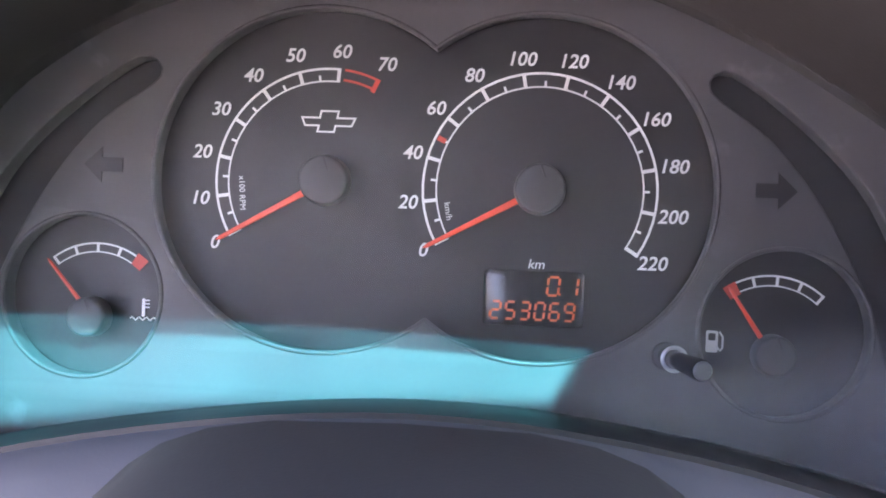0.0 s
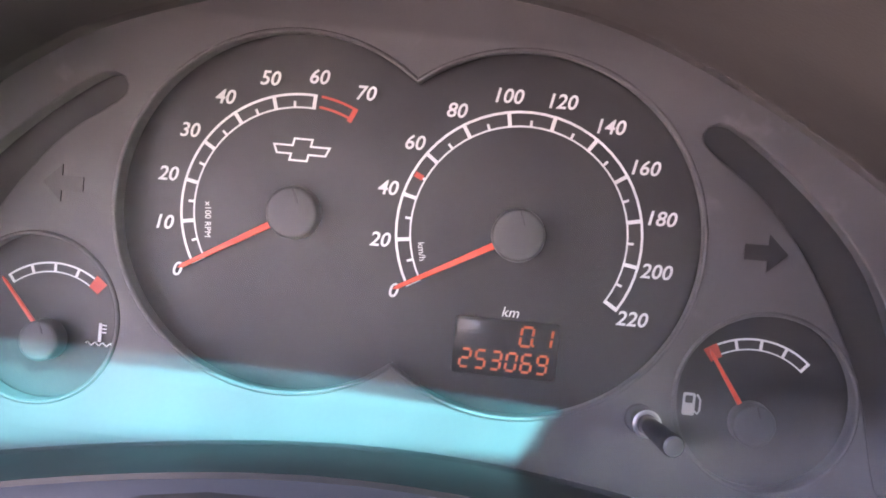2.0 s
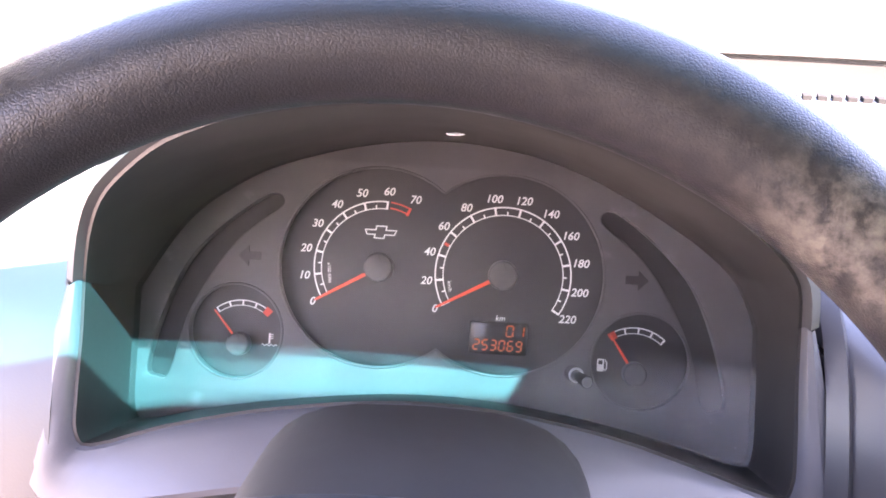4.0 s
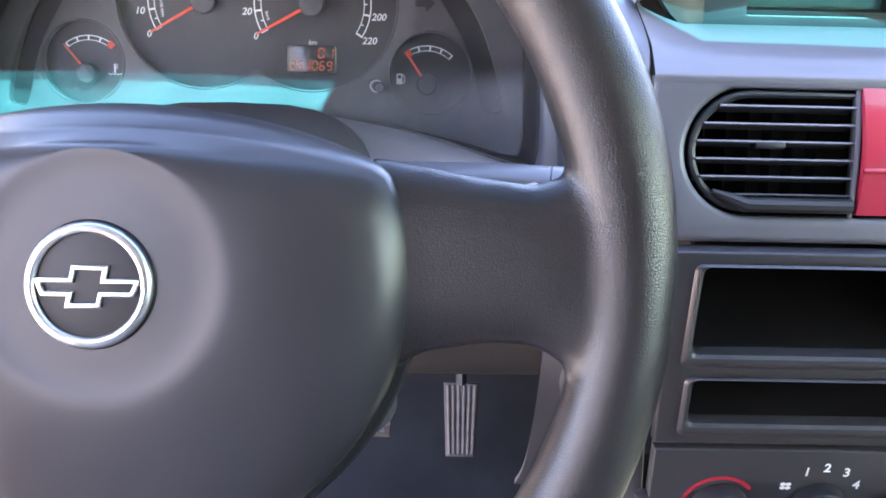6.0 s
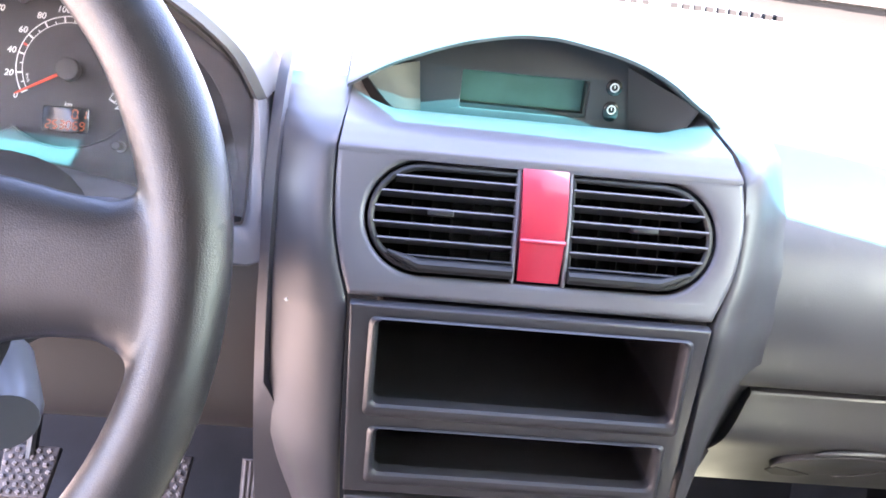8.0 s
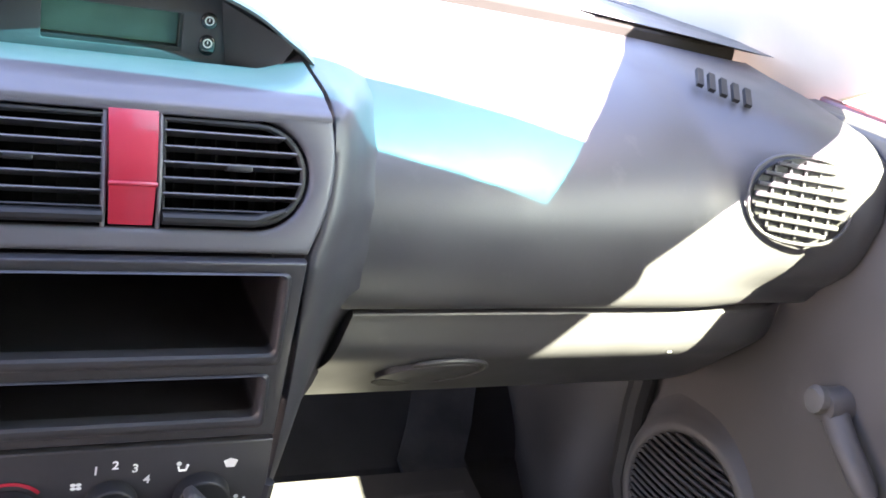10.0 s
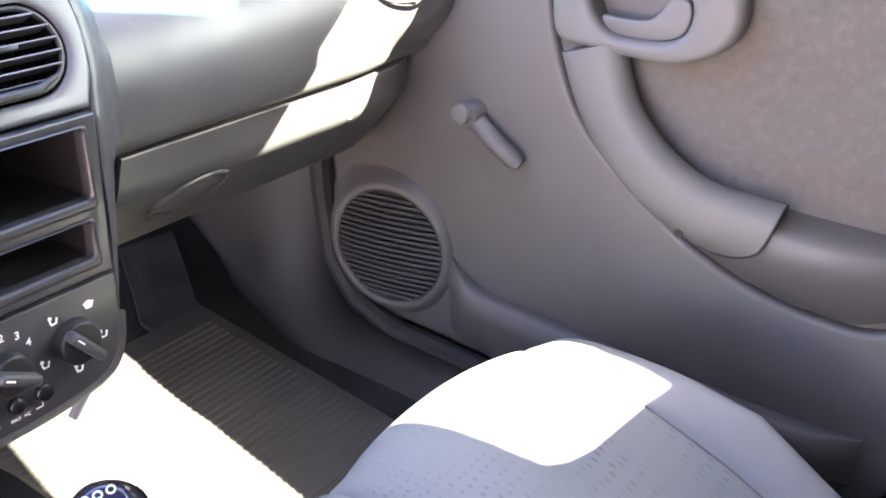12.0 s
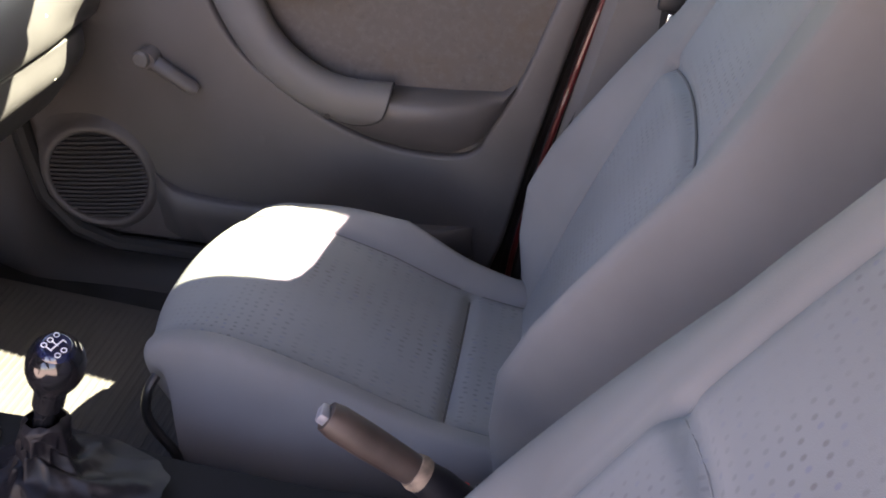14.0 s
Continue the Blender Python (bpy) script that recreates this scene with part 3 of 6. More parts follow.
part("passenger_panel", thicken(grid(crown(skin(UPPER, span(0.470, 0.78, 10) + span(0.80, 0.947, 18), boss_curve))), 0.004), DASH, dashboard)
TOP = [(0.4365, 0.855), (0.4370, 0.8645), (0.4400, 0.8675), (0.460, 0.8690), (0.60, 0.870), (0.80, 0.870), (0.955, 0.868)]
part("top_panel", thicken(grid(crown(skin(TOP, span(-0.275, 0.95, 30), lambda x, z: (-0.16 * ((x - MID) / 0.62) ** 2 if z > 0.8695 else 0)))), 0.004), DASH_TOP, dashboard)
part("top_strip", grid(crown([[Vector((x, y, z)) for x in span(0.20, 0.94, 20)] for y, z in ((0.4085, 0.848), (0.4092, 0.8640), (0.4115, 0.8665), (0.4200, 0.8660), (0.4362, 0.8660), (0.437, 0.855))])), SEALSTRIP, dashboard, "dark rubber strip across the dash top")
SIDE = [(0.30, 0.44), (0.25, 0.50), (0.215, 0.58), (0.203, 0.66), (0.205, 0.72), (0.218, 0.77), (0.245, 0.812), (0.29, 0.838), (0.36, 0.852), (0.434, 0.862)]
rows = skin(SIDE, span(0.176, 0.216, 6), lambda x, z: -0.012 * (x - 0.176) / 0.056)
for row in rows:
    for p in row:                                        # above the knees it stops where the console's cheek begins
        p.x = 0.176 + (p.x - 0.176) * (1 - 0.82 * min(1.0, max(0.0, (p.z - 0.58) / 0.06)))
part("driver_panel", thicken(grid(rows), 0.004), DASH, dashboard)
part("end_panel", thicken(grid(skin(SIDE, span(-0.275, -0.172, 8), lambda x, z: 0.05 * max(0, (-0.23 - x) / 0.045) ** 2)), 0.004), DASH, dashboard)
KNEE = [(0.40, 0.590), (0.33, 0.574), (0.26, 0.574), (0.224, 0.600), (0.208, 0.66), (0.203, 0.700), (0.206, 0.722), (0.216, 0.731)]
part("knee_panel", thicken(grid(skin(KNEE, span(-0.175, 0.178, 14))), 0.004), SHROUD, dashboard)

glovebox = thing("glovebox", "closed grey plastic glovebox with a recessed oval latch", "glovebox", (0.7, 0.25, 0.56))
GLOVE = [(0.40, 0.533), (0.33, 0.534), (0.302, 0.5345), (0.292, 0.5365), (0.284, 0.5430), (0.262, 0.5665), (0.240, 0.5905), (0.2290, 0.6030), (0.2245, 0.6120), (0.2225, 0.622), (0.2218, 0.640), (0.222, 0.6475), (0.232, 0.6485)]
glove_xs = span(0.492, 0.80, 10) + span(0.82, 0.938, 8)


def glove_shift(x, z):
    return end_curve(x, z)


rows = skin(GLOVE, glove_xs, glove_shift)
for row in rows:
    for p in row:
        if p.x < 0.50:
            p.x = 0.507 - 0.25 * max(0, 0.648 - max(p.z, 0.575))
    row.insert(0, row[0] + Vector((-0.0015, 0.045, 0)))
part("lid", thicken(grid(rows), 0.004), DASH, glovebox)
LATCHP = Plane((0.588, 0.2455, 0.5830), (0.995, -0.05, 0.09), (0, -0.675, 0.737))
oval = [(0.046 * math.cos(t), 0.0245 * math.sin(t)) for t in (2 * math.pi * k / 40 for k in range(40))]
latch = part("latch", plate([[(a * 0.95, b * 0.90) for a, b in oval]], LATCHP, 0.006, 0.0012, 0.0030), DASH, glovebox)
crescent = [(0.046 * math.cos(t), 0.0245 * math.sin(t)) for t in (radians(-75 + 8 * k) for k in range(25))]
part("latch_groove", tube([LATCHP(a * 1.0, b * 1.0, 0.0012) for a, b in crescent], [0.0004] + [0.0017] * 23 + [0.0004], 8), RUBBER, latch, "dark groove round the latch")
part("latch_rim", tube([LATCHP(a * 1.065, b * 1.16, 0.0012) for a, b in crescent], [0.0006] + [0.0020] * 23 + [0.0006], 8), DASH, latch, "raised crescent rim")
# The recess is not hollowed; its shade is a flat dark patch.
part("finger_recess_shade", plate([[(-0.0455, -0.007), (-0.041, 0.0005), (-0.030, -0.0055), (-0.008, -0.0190), (-0.020, -0.0225), (-0.036, -0.0175)]], LATCHP, 0.001, 0.0, 0.0036), RUBBER, latch, "flat dark patch for the shade in the finger recess")

# instrument binnacle
C16, S16 = math.cos(radians(16)), math.sin(radians(16))
CL = Plane((0, 0.2997, 0.7893), (1, 0, 0), (0, S16, C16))
HOOD = [(-0.1635, 0.2363, 0.8135), (-0.1487, 0.2121, 0.8429), (-0.1351, 0.1954, 0.8638), (-0.1184, 0.1827, 0.8796), (-0.0979, 0.1712, 0.8940), (-0.0699, 0.1617, 0.9059), (-0.0444, 0.1558, 0.9132),
        (-0.0204, 0.1527, 0.9172), (0.0028, 0.1517, 0.9183), (0.0257, 0.1538, 0.9157), (0.0489, 0.1578, 0.9107), (0.0733, 0.1658, 0.9008), (0.0997, 0.1777, 0.8858), (0.1200, 0.1892, 0.8715),
        (0.1392, 0.2014, 0.8563), (0.1548, 0.2159, 0.8381), (0.1650, 0.2368, 0.8120)]
LOWER = [(0.1652, 0.230, 0.788), (0.1660, 0.221, 0.760), (0.1650, 0.216, 0.743), (0.158, 0.218, 0.7365), (0.120, 0.226, 0.7455), (0.083, 0.233, 0.7535), (0.038, 0.236, 0.7600), (0.0, 0.237, 0.7620), (-0.038, 0.236, 0.7600),
         (-0.083, 0.233, 0.7540), (-0.124, 0.226, 0.7465), (-0.156, 0.218, 0.7385), (-0.1630, 0.216, 0.746), (-0.1640, 0.221, 0.762), (-0.1635, 0.230, 0.790)]
binnacle = thing("instrument_binnacle", "grey plastic instrument hood with a dark inner shroud", "instrument hood", (0, 0.28, 0.72))
lip = smooth(HOOD, 3) + smooth(LOWER, 3)
back = []
for p in lip:
    dz = p.z - 0.813
    z = 0.7893 + (dz * 0.80 if dz > 0 else dz * 0.9 - 0.001)
    q = Vector((p.x * 0.985, 0, z))
    q.y = CL.o.y + (z - CL.o.z) * S16 / C16 + 0.002
    back.append(q)
rows = [[a.lerp(b, f) for a, b in zip(lip, back)] for f in (0, 0.03, 0.3, 0.6, 1.0)]
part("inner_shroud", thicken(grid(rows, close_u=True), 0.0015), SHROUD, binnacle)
arc = smooth(HOOD, 3)
rows = []
for i, p in enumerate(arc):
    out = Vector((p.x, 0, p.z - 0.80)).normalized()
    a, b, c = p, p + out * 0.003 + Vector((0, -0.004, 0)), p + out * 0.008 + Vector((0, 0.001, 0))
    col = [a, b, c]
    for f in (0.12, 0.3, 0.5, 0.75, 1.0):
        z_end = min(0.862, p.z + 0.030)
        col.append(Vector((c.x * (1 + 0.10 * f), c.y + (0.455 - c.y) * f, c.z + (z_end - c.z) * f ** 1.3)))
    rows.append(col)
part("hood", grid(rows), DASH_TOP, binnacle, "hood shell lit along its edge")
part("chip", plate([[(0.0, 0.0), (0.0035, 0.0010), (0.0070, 0.0002), (0.0050, -0.0008), (0.0015, -0.0009)]], Plane((0.0055, 0.1880, 0.8985), (1, 0, 0), (0, 0.95, 0.3)), 0.0004, 0, 0.0002), WHITE, binnacle, "small pale chip in the hood lining")
low = [HOOD[-1]] + LOWER + [HOOD[0]]
half_out = [(0.1715, 0.2390, 0.8120), (0.1775, 0.2310, 0.7880), (0.1830, 0.2200, 0.7580), (0.1865, 0.2100, 0.7290), (0.1710, 0.2040, 0.7130), (0.1200, 0.2000, 0.7220), (0.0800, 0.1980, 0.7310), (0.0370, 0.1960, 0.7380), (0.0, 0.1950, 0.7400)]
outs = half_out + [(-x, y, z) for x, y, z in half_out[-2::-1]]
rows = []
for p, q in zip(smooth(low, 3), smooth(outs, 3)):
    d = q - p
    rows.append([p, p + d * 0.08 + Vector((0, -0.0025, 0.0016)), p + d * 0.2 + Vector((0, -0.0045, 0.0012)), p + d * 0.5 + Vector((0, -0.0060, 0)), p + d * 0.86 + Vector((0, -0.003, 0)), q + Vector((0, 0.002, 0)), q + d * 0.04 + Vector((0, 0.03, 0))])
part("bezel", grid(rows), BEZEL, binnacle, "lighter grey bezel under the hood")

cluster = thing("instrument_cluster", "black dial cluster with orange needles at rest on zero", "instrument cluster", (0, 0.30, 0.76))
HL, HR = (-0.0342, 0.0188), (0.0316, 0.0184)
HT, HF = (-0.1065, -0.0261), (0.1027, -0.0288)
TC, FC = (-0.108, -0.0192), (0.1050, -0.0222)
R1 = 0.0530
half = math.degrees(math.acos((HR[0] - HL[0]) / 2 / R1))
union = circle(*HL, R1 - 0.0004, 60, half, 360 - half) + circle(*HR, R1 - 0.0004, 60, half - 180, 180 - half)
slot_r = [(p.x, p.y) for p in smooth([(0.081, 0.049, 0), (0.088, 0.0545, 0), (0.112, 0.037, 0), (0.1306, 0.0161, 0), (0.143, -0.013, 0), (0.1495, -0.041, 0), (0.144, -0.0455, 0), (0.1375, -0.043, 0), (0.1295, -0.013, 0), (0.115, 0.015, 0), (0.099, 0.035, 0)], 4, True)]
slot_l = [(-a - 0.005, b) for a, b in slot_r][::-1]
outline = [(CL.u.dot(p - CL.o) * 1.03, CL.v.dot(p - CL.o) + (0.004 if p.z > 0.80 else -0.004)) for p in back]
part("mask", plate([outline, union, circle(*TC, 0.0250), circle(*FC, 0.0252), slot_r, slot_l], CL, 0.0075, 0.0007, 0.0030), MASK, cluster, "grey cover plate round the dials")
part("backing", plate([[(a * 1.0, b) for a, b in outline]], CL, 0.001, 0, -0.0065), DIALBLACK, cluster)
for nm, lp in (("dial_rim", union), ("dial_rim", circle(*TC, 0.0252)), ("dial_rim", circle(*FC, 0.0254))):
    part(nm, tube([CL(a, b, 0.0031) for a, b in lp], 0.0007, 8, closed=True), MASK, cluster)


def dial(name, hub, r_out, r_in, a0, a1, numbers, rn, size, label, red_from=None, unit=None, minor=True):
    face = part(name, plate([circle(*hub, R1 - 0.001 if r_out > 0.03 else 0.0249)] if r_out > 0.03 else [circle(*(TC if hub == HT else FC), 0.0249)], CL, 0.0012, 0, -0.0048 if hub == HR or r_out < 0.03 else -0.0050), DIALBLACK, cluster, label)
    n = len(numbers) - 1
    bm, c = bmesh.new(), -0.0044
    stop = a1 if red_from is None else a0 + (a1 - a0) * red_from
    lw = 0.00075 if r_out > 0.03 else 0.0006
    strip_arc(bm, CL, *hub, r_out - lw, r_out, a0, stop, c)
    strip_arc(bm, CL, *hub, r_in, r_in + lw * 0.7, a0, stop, c)
    for k in range(n + 1):
        deg = a0 + (a1 - a0) * k / n
        if red_from is None or k / n <= red_from + 0.01:
            tick(bm, CL, *hub, r_in, r_out, deg, lw * 1.5, c + 0.00004)
        if minor and k < n and (red_from is None or (k + 0.5) / n < red_from):
            deg += (a1 - a0) / n / 2
            tick(bm, CL, *hub, r_in, r_in + 0.0021, deg, lw * 1.0, c + 0.00004)
    part("scale", bm, WHITE, face, "white printed scale")
    if red_from is not None:
        bm = bmesh.new()
        d0 = a0 + (a1 - a0) * (red_from + 0.02)
        strip_arc(bm, CL, *hub, r_out - lw, r_out, d0, a1, c)
        strip_arc(bm, CL, *hub, r_in + 0.0006, r_in + 0.0006 + lw, d0, a1, c)
        tick(bm, CL, *hub, r_in, r_out, a1, lw * 2, c + 0.00004)
        part("red_zone", bm, REDMARK, face, "red end of the scale")
    for k, s in enumerate(numbers):
        if s:
            deg = radians(a0 + (a1 - a0) * k / n)
            wide = 0.0004 * (len(s) - 1)
            part("numeral", lettering(s, CL, hub[0] + (rn + wide) * math.cos(deg), hub[1] + rn * math.sin(deg), size, c=-0.0043, bold=0.00008), WHITE, face)
    return face


def needle(face, hub, deg, length, hub_r, width):
    d = radians(deg)
    e, s = Vector((math.cos(d), math.sin(d))), Vector((-math.sin(d), math.cos(d)))
    pts = [e * -0.002 + s * width * 0.55, e * length + s * width * 0.30, e * (length + 0.0015), e * length - s * width * 0.30, e * -0.002 - s * width * 0.55]
    ob = part("needle", plate([[(hub[0] + p.x, hub[1] + p.y) for p in pts]], CL, 0.0012, 0.0003, -0.0008), NEEDLE, face, "orange needle resting at the low end")
    part("hub_cap", cyl(hub_r, hub_r * 0.94, 0.007, CL.m(*hub, 0.0003), 40, 0.0010), GREYKNOB, face, "dark grey round needle cap")
    part("cap_notch", box((0.0006, hub_r * 0.55, 0.0004), CL.m(hub[0] + hub_r * 0.1, hub[1] + hub_r * 0.62, 0.0039, 20)), BLACK, face)
    return ob


rpm = dial("tachometer", HL, 0.0355, 0.0310, 210.0, 65.2, ["0", "10", "20", "30", "40", "50", "60", "70"], 0.0405, 0.0060, "round rev counter from 0 to 70", red_from=6 / 7)
needle(rpm, HL, 210.0, 0.0375, 0.0080, 0.0021)
spd = dial("speedometer", HR, 0.0363, 0.0315, 209.4, -32.0, ["0", "20", "40", "60", "80", "100", "120", "140", "160", "180", "200", "220"], 0.0405, 0.0060, "round speedometer from 0 to 220")
needle(spd, HR, 208.6, 0.0385, 0.0080, 0.0021)
bm = bmesh.new()
tick(bm, CL, *HR, 0.0325, 0.0352, 154.5, 0.0016, -0.0043)
part("red_dot", bm, REDMARK, spd)
part("unit", lettering("x100 RPM", CL, HL[0] - 0.0268, HL[1] - 0.0045, 0.0026, 0.0, -0.0043, 274), WHITE, rpm)
part("unit", lettering("km/h", CL, HR[0] - 0.0278, HR[1] - 0.0075, 0.0028, 0.0, -0.0043, 280), WHITE, spd)
part("unit", lettering("km", CL, 0.0315, -0.0045, 0.0042, 0.2, -0.0043), WHITE, spd)
bow = [(-0.0088, 0.0012), (-0.0030, 0.0012), (-0.0026, 0.0033), (0.0034, 0.0033), (0.0030, 0.0012), (0.0088, 0.0012), (0.0074, -0.0018), (0.0024, -0.0018), (0.0020, -0.0037), (-0.0038, -0.0037), (-0.0034, -0.0018), (-0.0076, -0.0018)]
inner = inset(bow, 0.00055)
BOWC = (-0.0345, 0.0377)
part("emblem_print", plate([[(a + BOWC[0], b + BOWC[1]) for a, b in bow], [(a + BOWC[0], b + BOWC[1]) for a, b in inner]], CL, 0.0002, 0, -0.0043), WHITE, rpm, "white outlined emblem shape")
fuel = dial("fuel_gauge", HF, 0.0240, 0.0205, 122.0, 49.5, ["", "", "", "", ""], 0.026, 0.004, "small round fuel gauge reading empty", minor=False)
needle(fuel, HF, 124.0, 0.0225, 0.0064, 0.0016)
temp = dial("temperature_gauge", HT, 0.0232, 0.0200, 128.0, 52.0, ["", "", "", "", ""], 0.026, 0.004, "small round coolant gauge reading cold", minor=False)
needle(temp, HT, 130.0, 0.0215, 0.0064, 0.0013)
for gz, hub, deg in ((fuel, HF, 122), (temp, HT, 52)):
    bm = bmesh.new()
    strip_arc(bm, CL, *hub, 0.0200, 0.0242, deg - 5, deg + 5, -0.0042, 6)
    part("red_mark", bm, REDMARK, gz)
FP = (HF[0] - 0.0166, HF[1] + 0.0030)
bm = plate([rounded(FP[0] - 0.0024, FP[1] - 0.0032, FP[0] + 0.0012, FP[1] + 0.0034, 0.0006), rounded(FP[0] - 0.0017, FP[1] + 0.0004, FP[0] + 0.0005, FP[1] + 0.0026, 0.0003)], CL, 0.0002, 0, -0.0042)
tube([CL(FP[0] + 0.0012, FP[1] - 0.0018, -0.0042), CL(FP[0] + 0.0020, FP[1] - 0.0026, -0.0042), CL(FP[0] + 0.0026, FP[1] - 0.0016, -0.0042), CL(FP[0] + 0.0026, FP[1] + 0.0016, -0.0042), CL(FP[0] + 0.0016, FP[1] + 0.0031, -0.0042)], 0.0003, 6, bm=bm)
part("pump_symbol", bm, WHITE, fuel)
TP = (HT[0] + 0.0154, HT[1] + 0.0013)
bm = plate([rounded(TP[0] - 0.0005, TP[1] - 0.001, TP[0] + 0.0005, TP[1] + 0.0048, 0.0004)], CL, 0.0002, 0, -0.0042)
for k in range(3):
    grid([[CL(TP[0] + 0.0004, TP[1] + 0.0018 + k * 0.0011, -0.0042), CL(TP[0] + 0.0020, TP[1] + 0.0018 + k * 0.0011, -0.0042)], [CL(TP[0] + 0.0004, TP[1] + 0.0022 + k * 0.0011, -0.0042), CL(TP[0] + 0.0020, TP[1] + 0.0022 + k * 0.0011, -0.0042)]], bm=bm)
tube([CL(TP[0] - 0.0042 + 0.0006 * k, TP[1] - 0.0016 + 0.0005 * math.sin(k * 1.6), -0.0042) for k in range(15)], 0.00025, 6, bm=bm)
part("coolant_symbol", bm, WHITE, temp)
lcd = part("trip_display", plate([rounded(0.0163, -0.0228, 0.0458, -0.0070, 0.0008)], CL, 0.0012, 0.0003, -0.0030), LCD, cluster, "small dark odometer display with orange digits")

part("display_rim", tube([CL(a, b, -0.0029) for a, b in rounded(0.0161, -0.0230, 0.0460, -0.0068, 0.0010)], 0.00045, 8, closed=True), GLOSSBLACK, lcd, "thin glossy edge of the display window")


def segments(text, right, bottom, w, h, gap, material_parent):
    """Seven-stroke display digits, leaning a little, set from the right."""
    strokes = {"0": "abcdef", "1": "bc", "2": "abged", "3": "abgcd", "5": "afgcd", "6": "afgedc", "9": "abgfcd"}
    th = 0.0007
    x = right
    for ch in reversed(text):
        if ch == ".":
            part("digit", plate([rounded(x + gap * 0.1, bottom, x + gap * 0.1 + th, bottom + th, 0.0003)], CL, 0.0002, 0, -0.0026), SEGMENT, material_parent)
            continue
        x0 = x - w
        bm = bmesh.new()
        ends = {"a": ((x0, bottom + h), (x, bottom + h)), "d": ((x0, bottom), (x, bottom)), "g": ((x0, bottom + h / 2), (x, bottom + h / 2)), "f": ((x0, bottom + h / 2), (x0, bottom + h)), "b": ((x, bottom + h / 2), (x, bottom + h)),
                "e": ((x0, bottom), (x0, bottom + h / 2)), "c": ((x, bottom), (x, bottom + h / 2))}
        for st in strokes[ch]:
            (a0, b0), (a1, b1) = ends[st]
            d = Vector((a1 - a0, b1 - b0)).normalized()
            nrm = Vector((-d.y, d.x)) * th / 2
            a0, b0, a1, b1 = a0 + d.x * th * 0.5, b0 + d.y * th * 0.5, a1 - d.x * th * 0.5, b1 - d.y * th * 0.5
            quad = [(a0 + nrm.x, b0 + nrm.y), (a1 + nrm.x, b1 + nrm.y), (a1 - nrm.x, b1 - nrm.y), (a0 - nrm.x, b0 - nrm.y)]
            bm.faces.new([bm.verts.new(CL(a + 0.10 * (b - bottom), b, -0.0026)) for a, b in quad])
        part("digit", bm, SEGMENT, material_parent)
        x = x0 - gap


segments("0.1", 0.0440, -0.0137, 0.0034, 0.0056, 0.0022, lcd)
segments("253069", 0.0432, -0.0213, 0.0028, 0.0052, 0.0017, lcd)
arrow = [(-0.006, -0.0022), (0.0005, -0.0022), (0.0005, -0.0055), (0.0062, 0.0), (0.0005, 0.0055), (0.0005, 0.0022), (-0.006, 0.0022)]
part("turn_arrow", plate([[(a + 0.1008, b + 0.0200) for a, b in arrow]], CL, 0.0004, 0, 0.0034), BLACK, cluster, "unlit dark turn signal arrow")
part("turn_arrow", plate([[(-a - 0.1024, b + 0.0212) for a, b in arrow[::-1]]], CL, 0.0004, 0, 0.0034), BLACK, cluster, "unlit dark turn signal arrow")
part("reset_collar", cyl(0.0050, 0.0042, 0.004, CL.m(0.0705, -0.0300, 0.0015), 24, 0.0008), BLACK, cluster)
tip = Vector((0.0752, 0.2600, 0.7690))
base = CL(0.0705, -0.0300, 0.0)
part("reset_stalk", tube([base, base.lerp(tip, 0.5), base.lerp(tip, 0.97), tip], [0.0028, 0.0026, 0.0031, 0.0029], 20), GLOSSBLACK, cluster, "short black reset stalk")
# the tip's highlight is put in as a paler grey end
part("reset_cap", tube([tip, tip + (tip - base).normalized() * 0.0006], [0.0027, 0.0022], 20), BEZEL, cluster, "grey end of the reset stalk, paler for its highlight")

part("reset_ring", tube([base.lerp(tip, 0.30) + CL.u * 0.0034 * math.cos(t) + CL.v * 0.0034 * math.sin(t) for t in (2 * math.pi * k / 24 for k in range(24))], 0.0006, 8, closed=True), SATIN, cluster, "worn shiny ring round the stalk")
lens_lp = [(a * 0.985, b * 0.97 + 0.001) for a, b in outline]
part("lens", plate([lens_lp], CL, 0.0008, 0, 0.0115), LENS, cluster, "clear plastic lens with a film of dust and a painted corner haze")

# ---- steering column, stalk, wheel ----
column = thing("steering_column", "dark plastic steering column shroud behind the wheel", "steering column", (0, 0.16, 0.70))


def column_ring(y, zc, hw, hh):
    return [Vector((hw * math.copysign(abs(math.cos(t)) ** 0.6, math.cos(t)), y + 0.0 * t, zc + hh * math.copysign(abs(math.sin(t)) ** 0.75, math.sin(t)))) for t in (2 * math.pi * k / 32 for k in range(32))]


rows = [column_ring(0.048, 0.752, 0.044, 0.036), column_ring(0.052, 0.752, 0.050, 0.042), column_ring(0.09, 0.742, 0.064, 0.050), column_ring(0.15, 0.726, 0.074, 0.058), column_ring(0.195, 0.7165, 0.077, 0.059), column_ring(0.212, 0.7135, 0.077, 0.060), column_ring(0.226, 0.700, 0.076, 0.060), column_ring(0.27, 0.680, 0.074, 0.056)]
part("shroud", grid(rows, close_u=True, cap=True), SHROUD, column)
part("ignition_lock", tube([(0.058, 0.10, 0.690), (0.074, 0.07, 0.682), (0.078, 0.062, 0.680)], [0.021, 0.020, 0.017], 24), BEZEL, column, "grey ignition lock barrel")
stalk = part("wiper_stalk", tube([(0.06, 0.125, 0.768), (0.10, 0.112, 0.774), (0.135, 0.104, 0.776), (0.158, 0.100, 0.7765)], [0.008, 0.009, 0.0105, 0.0105], 18, flat=0.62, up=(0, 0, 1)), BEZEL, column, "flat grey wiper stalk")
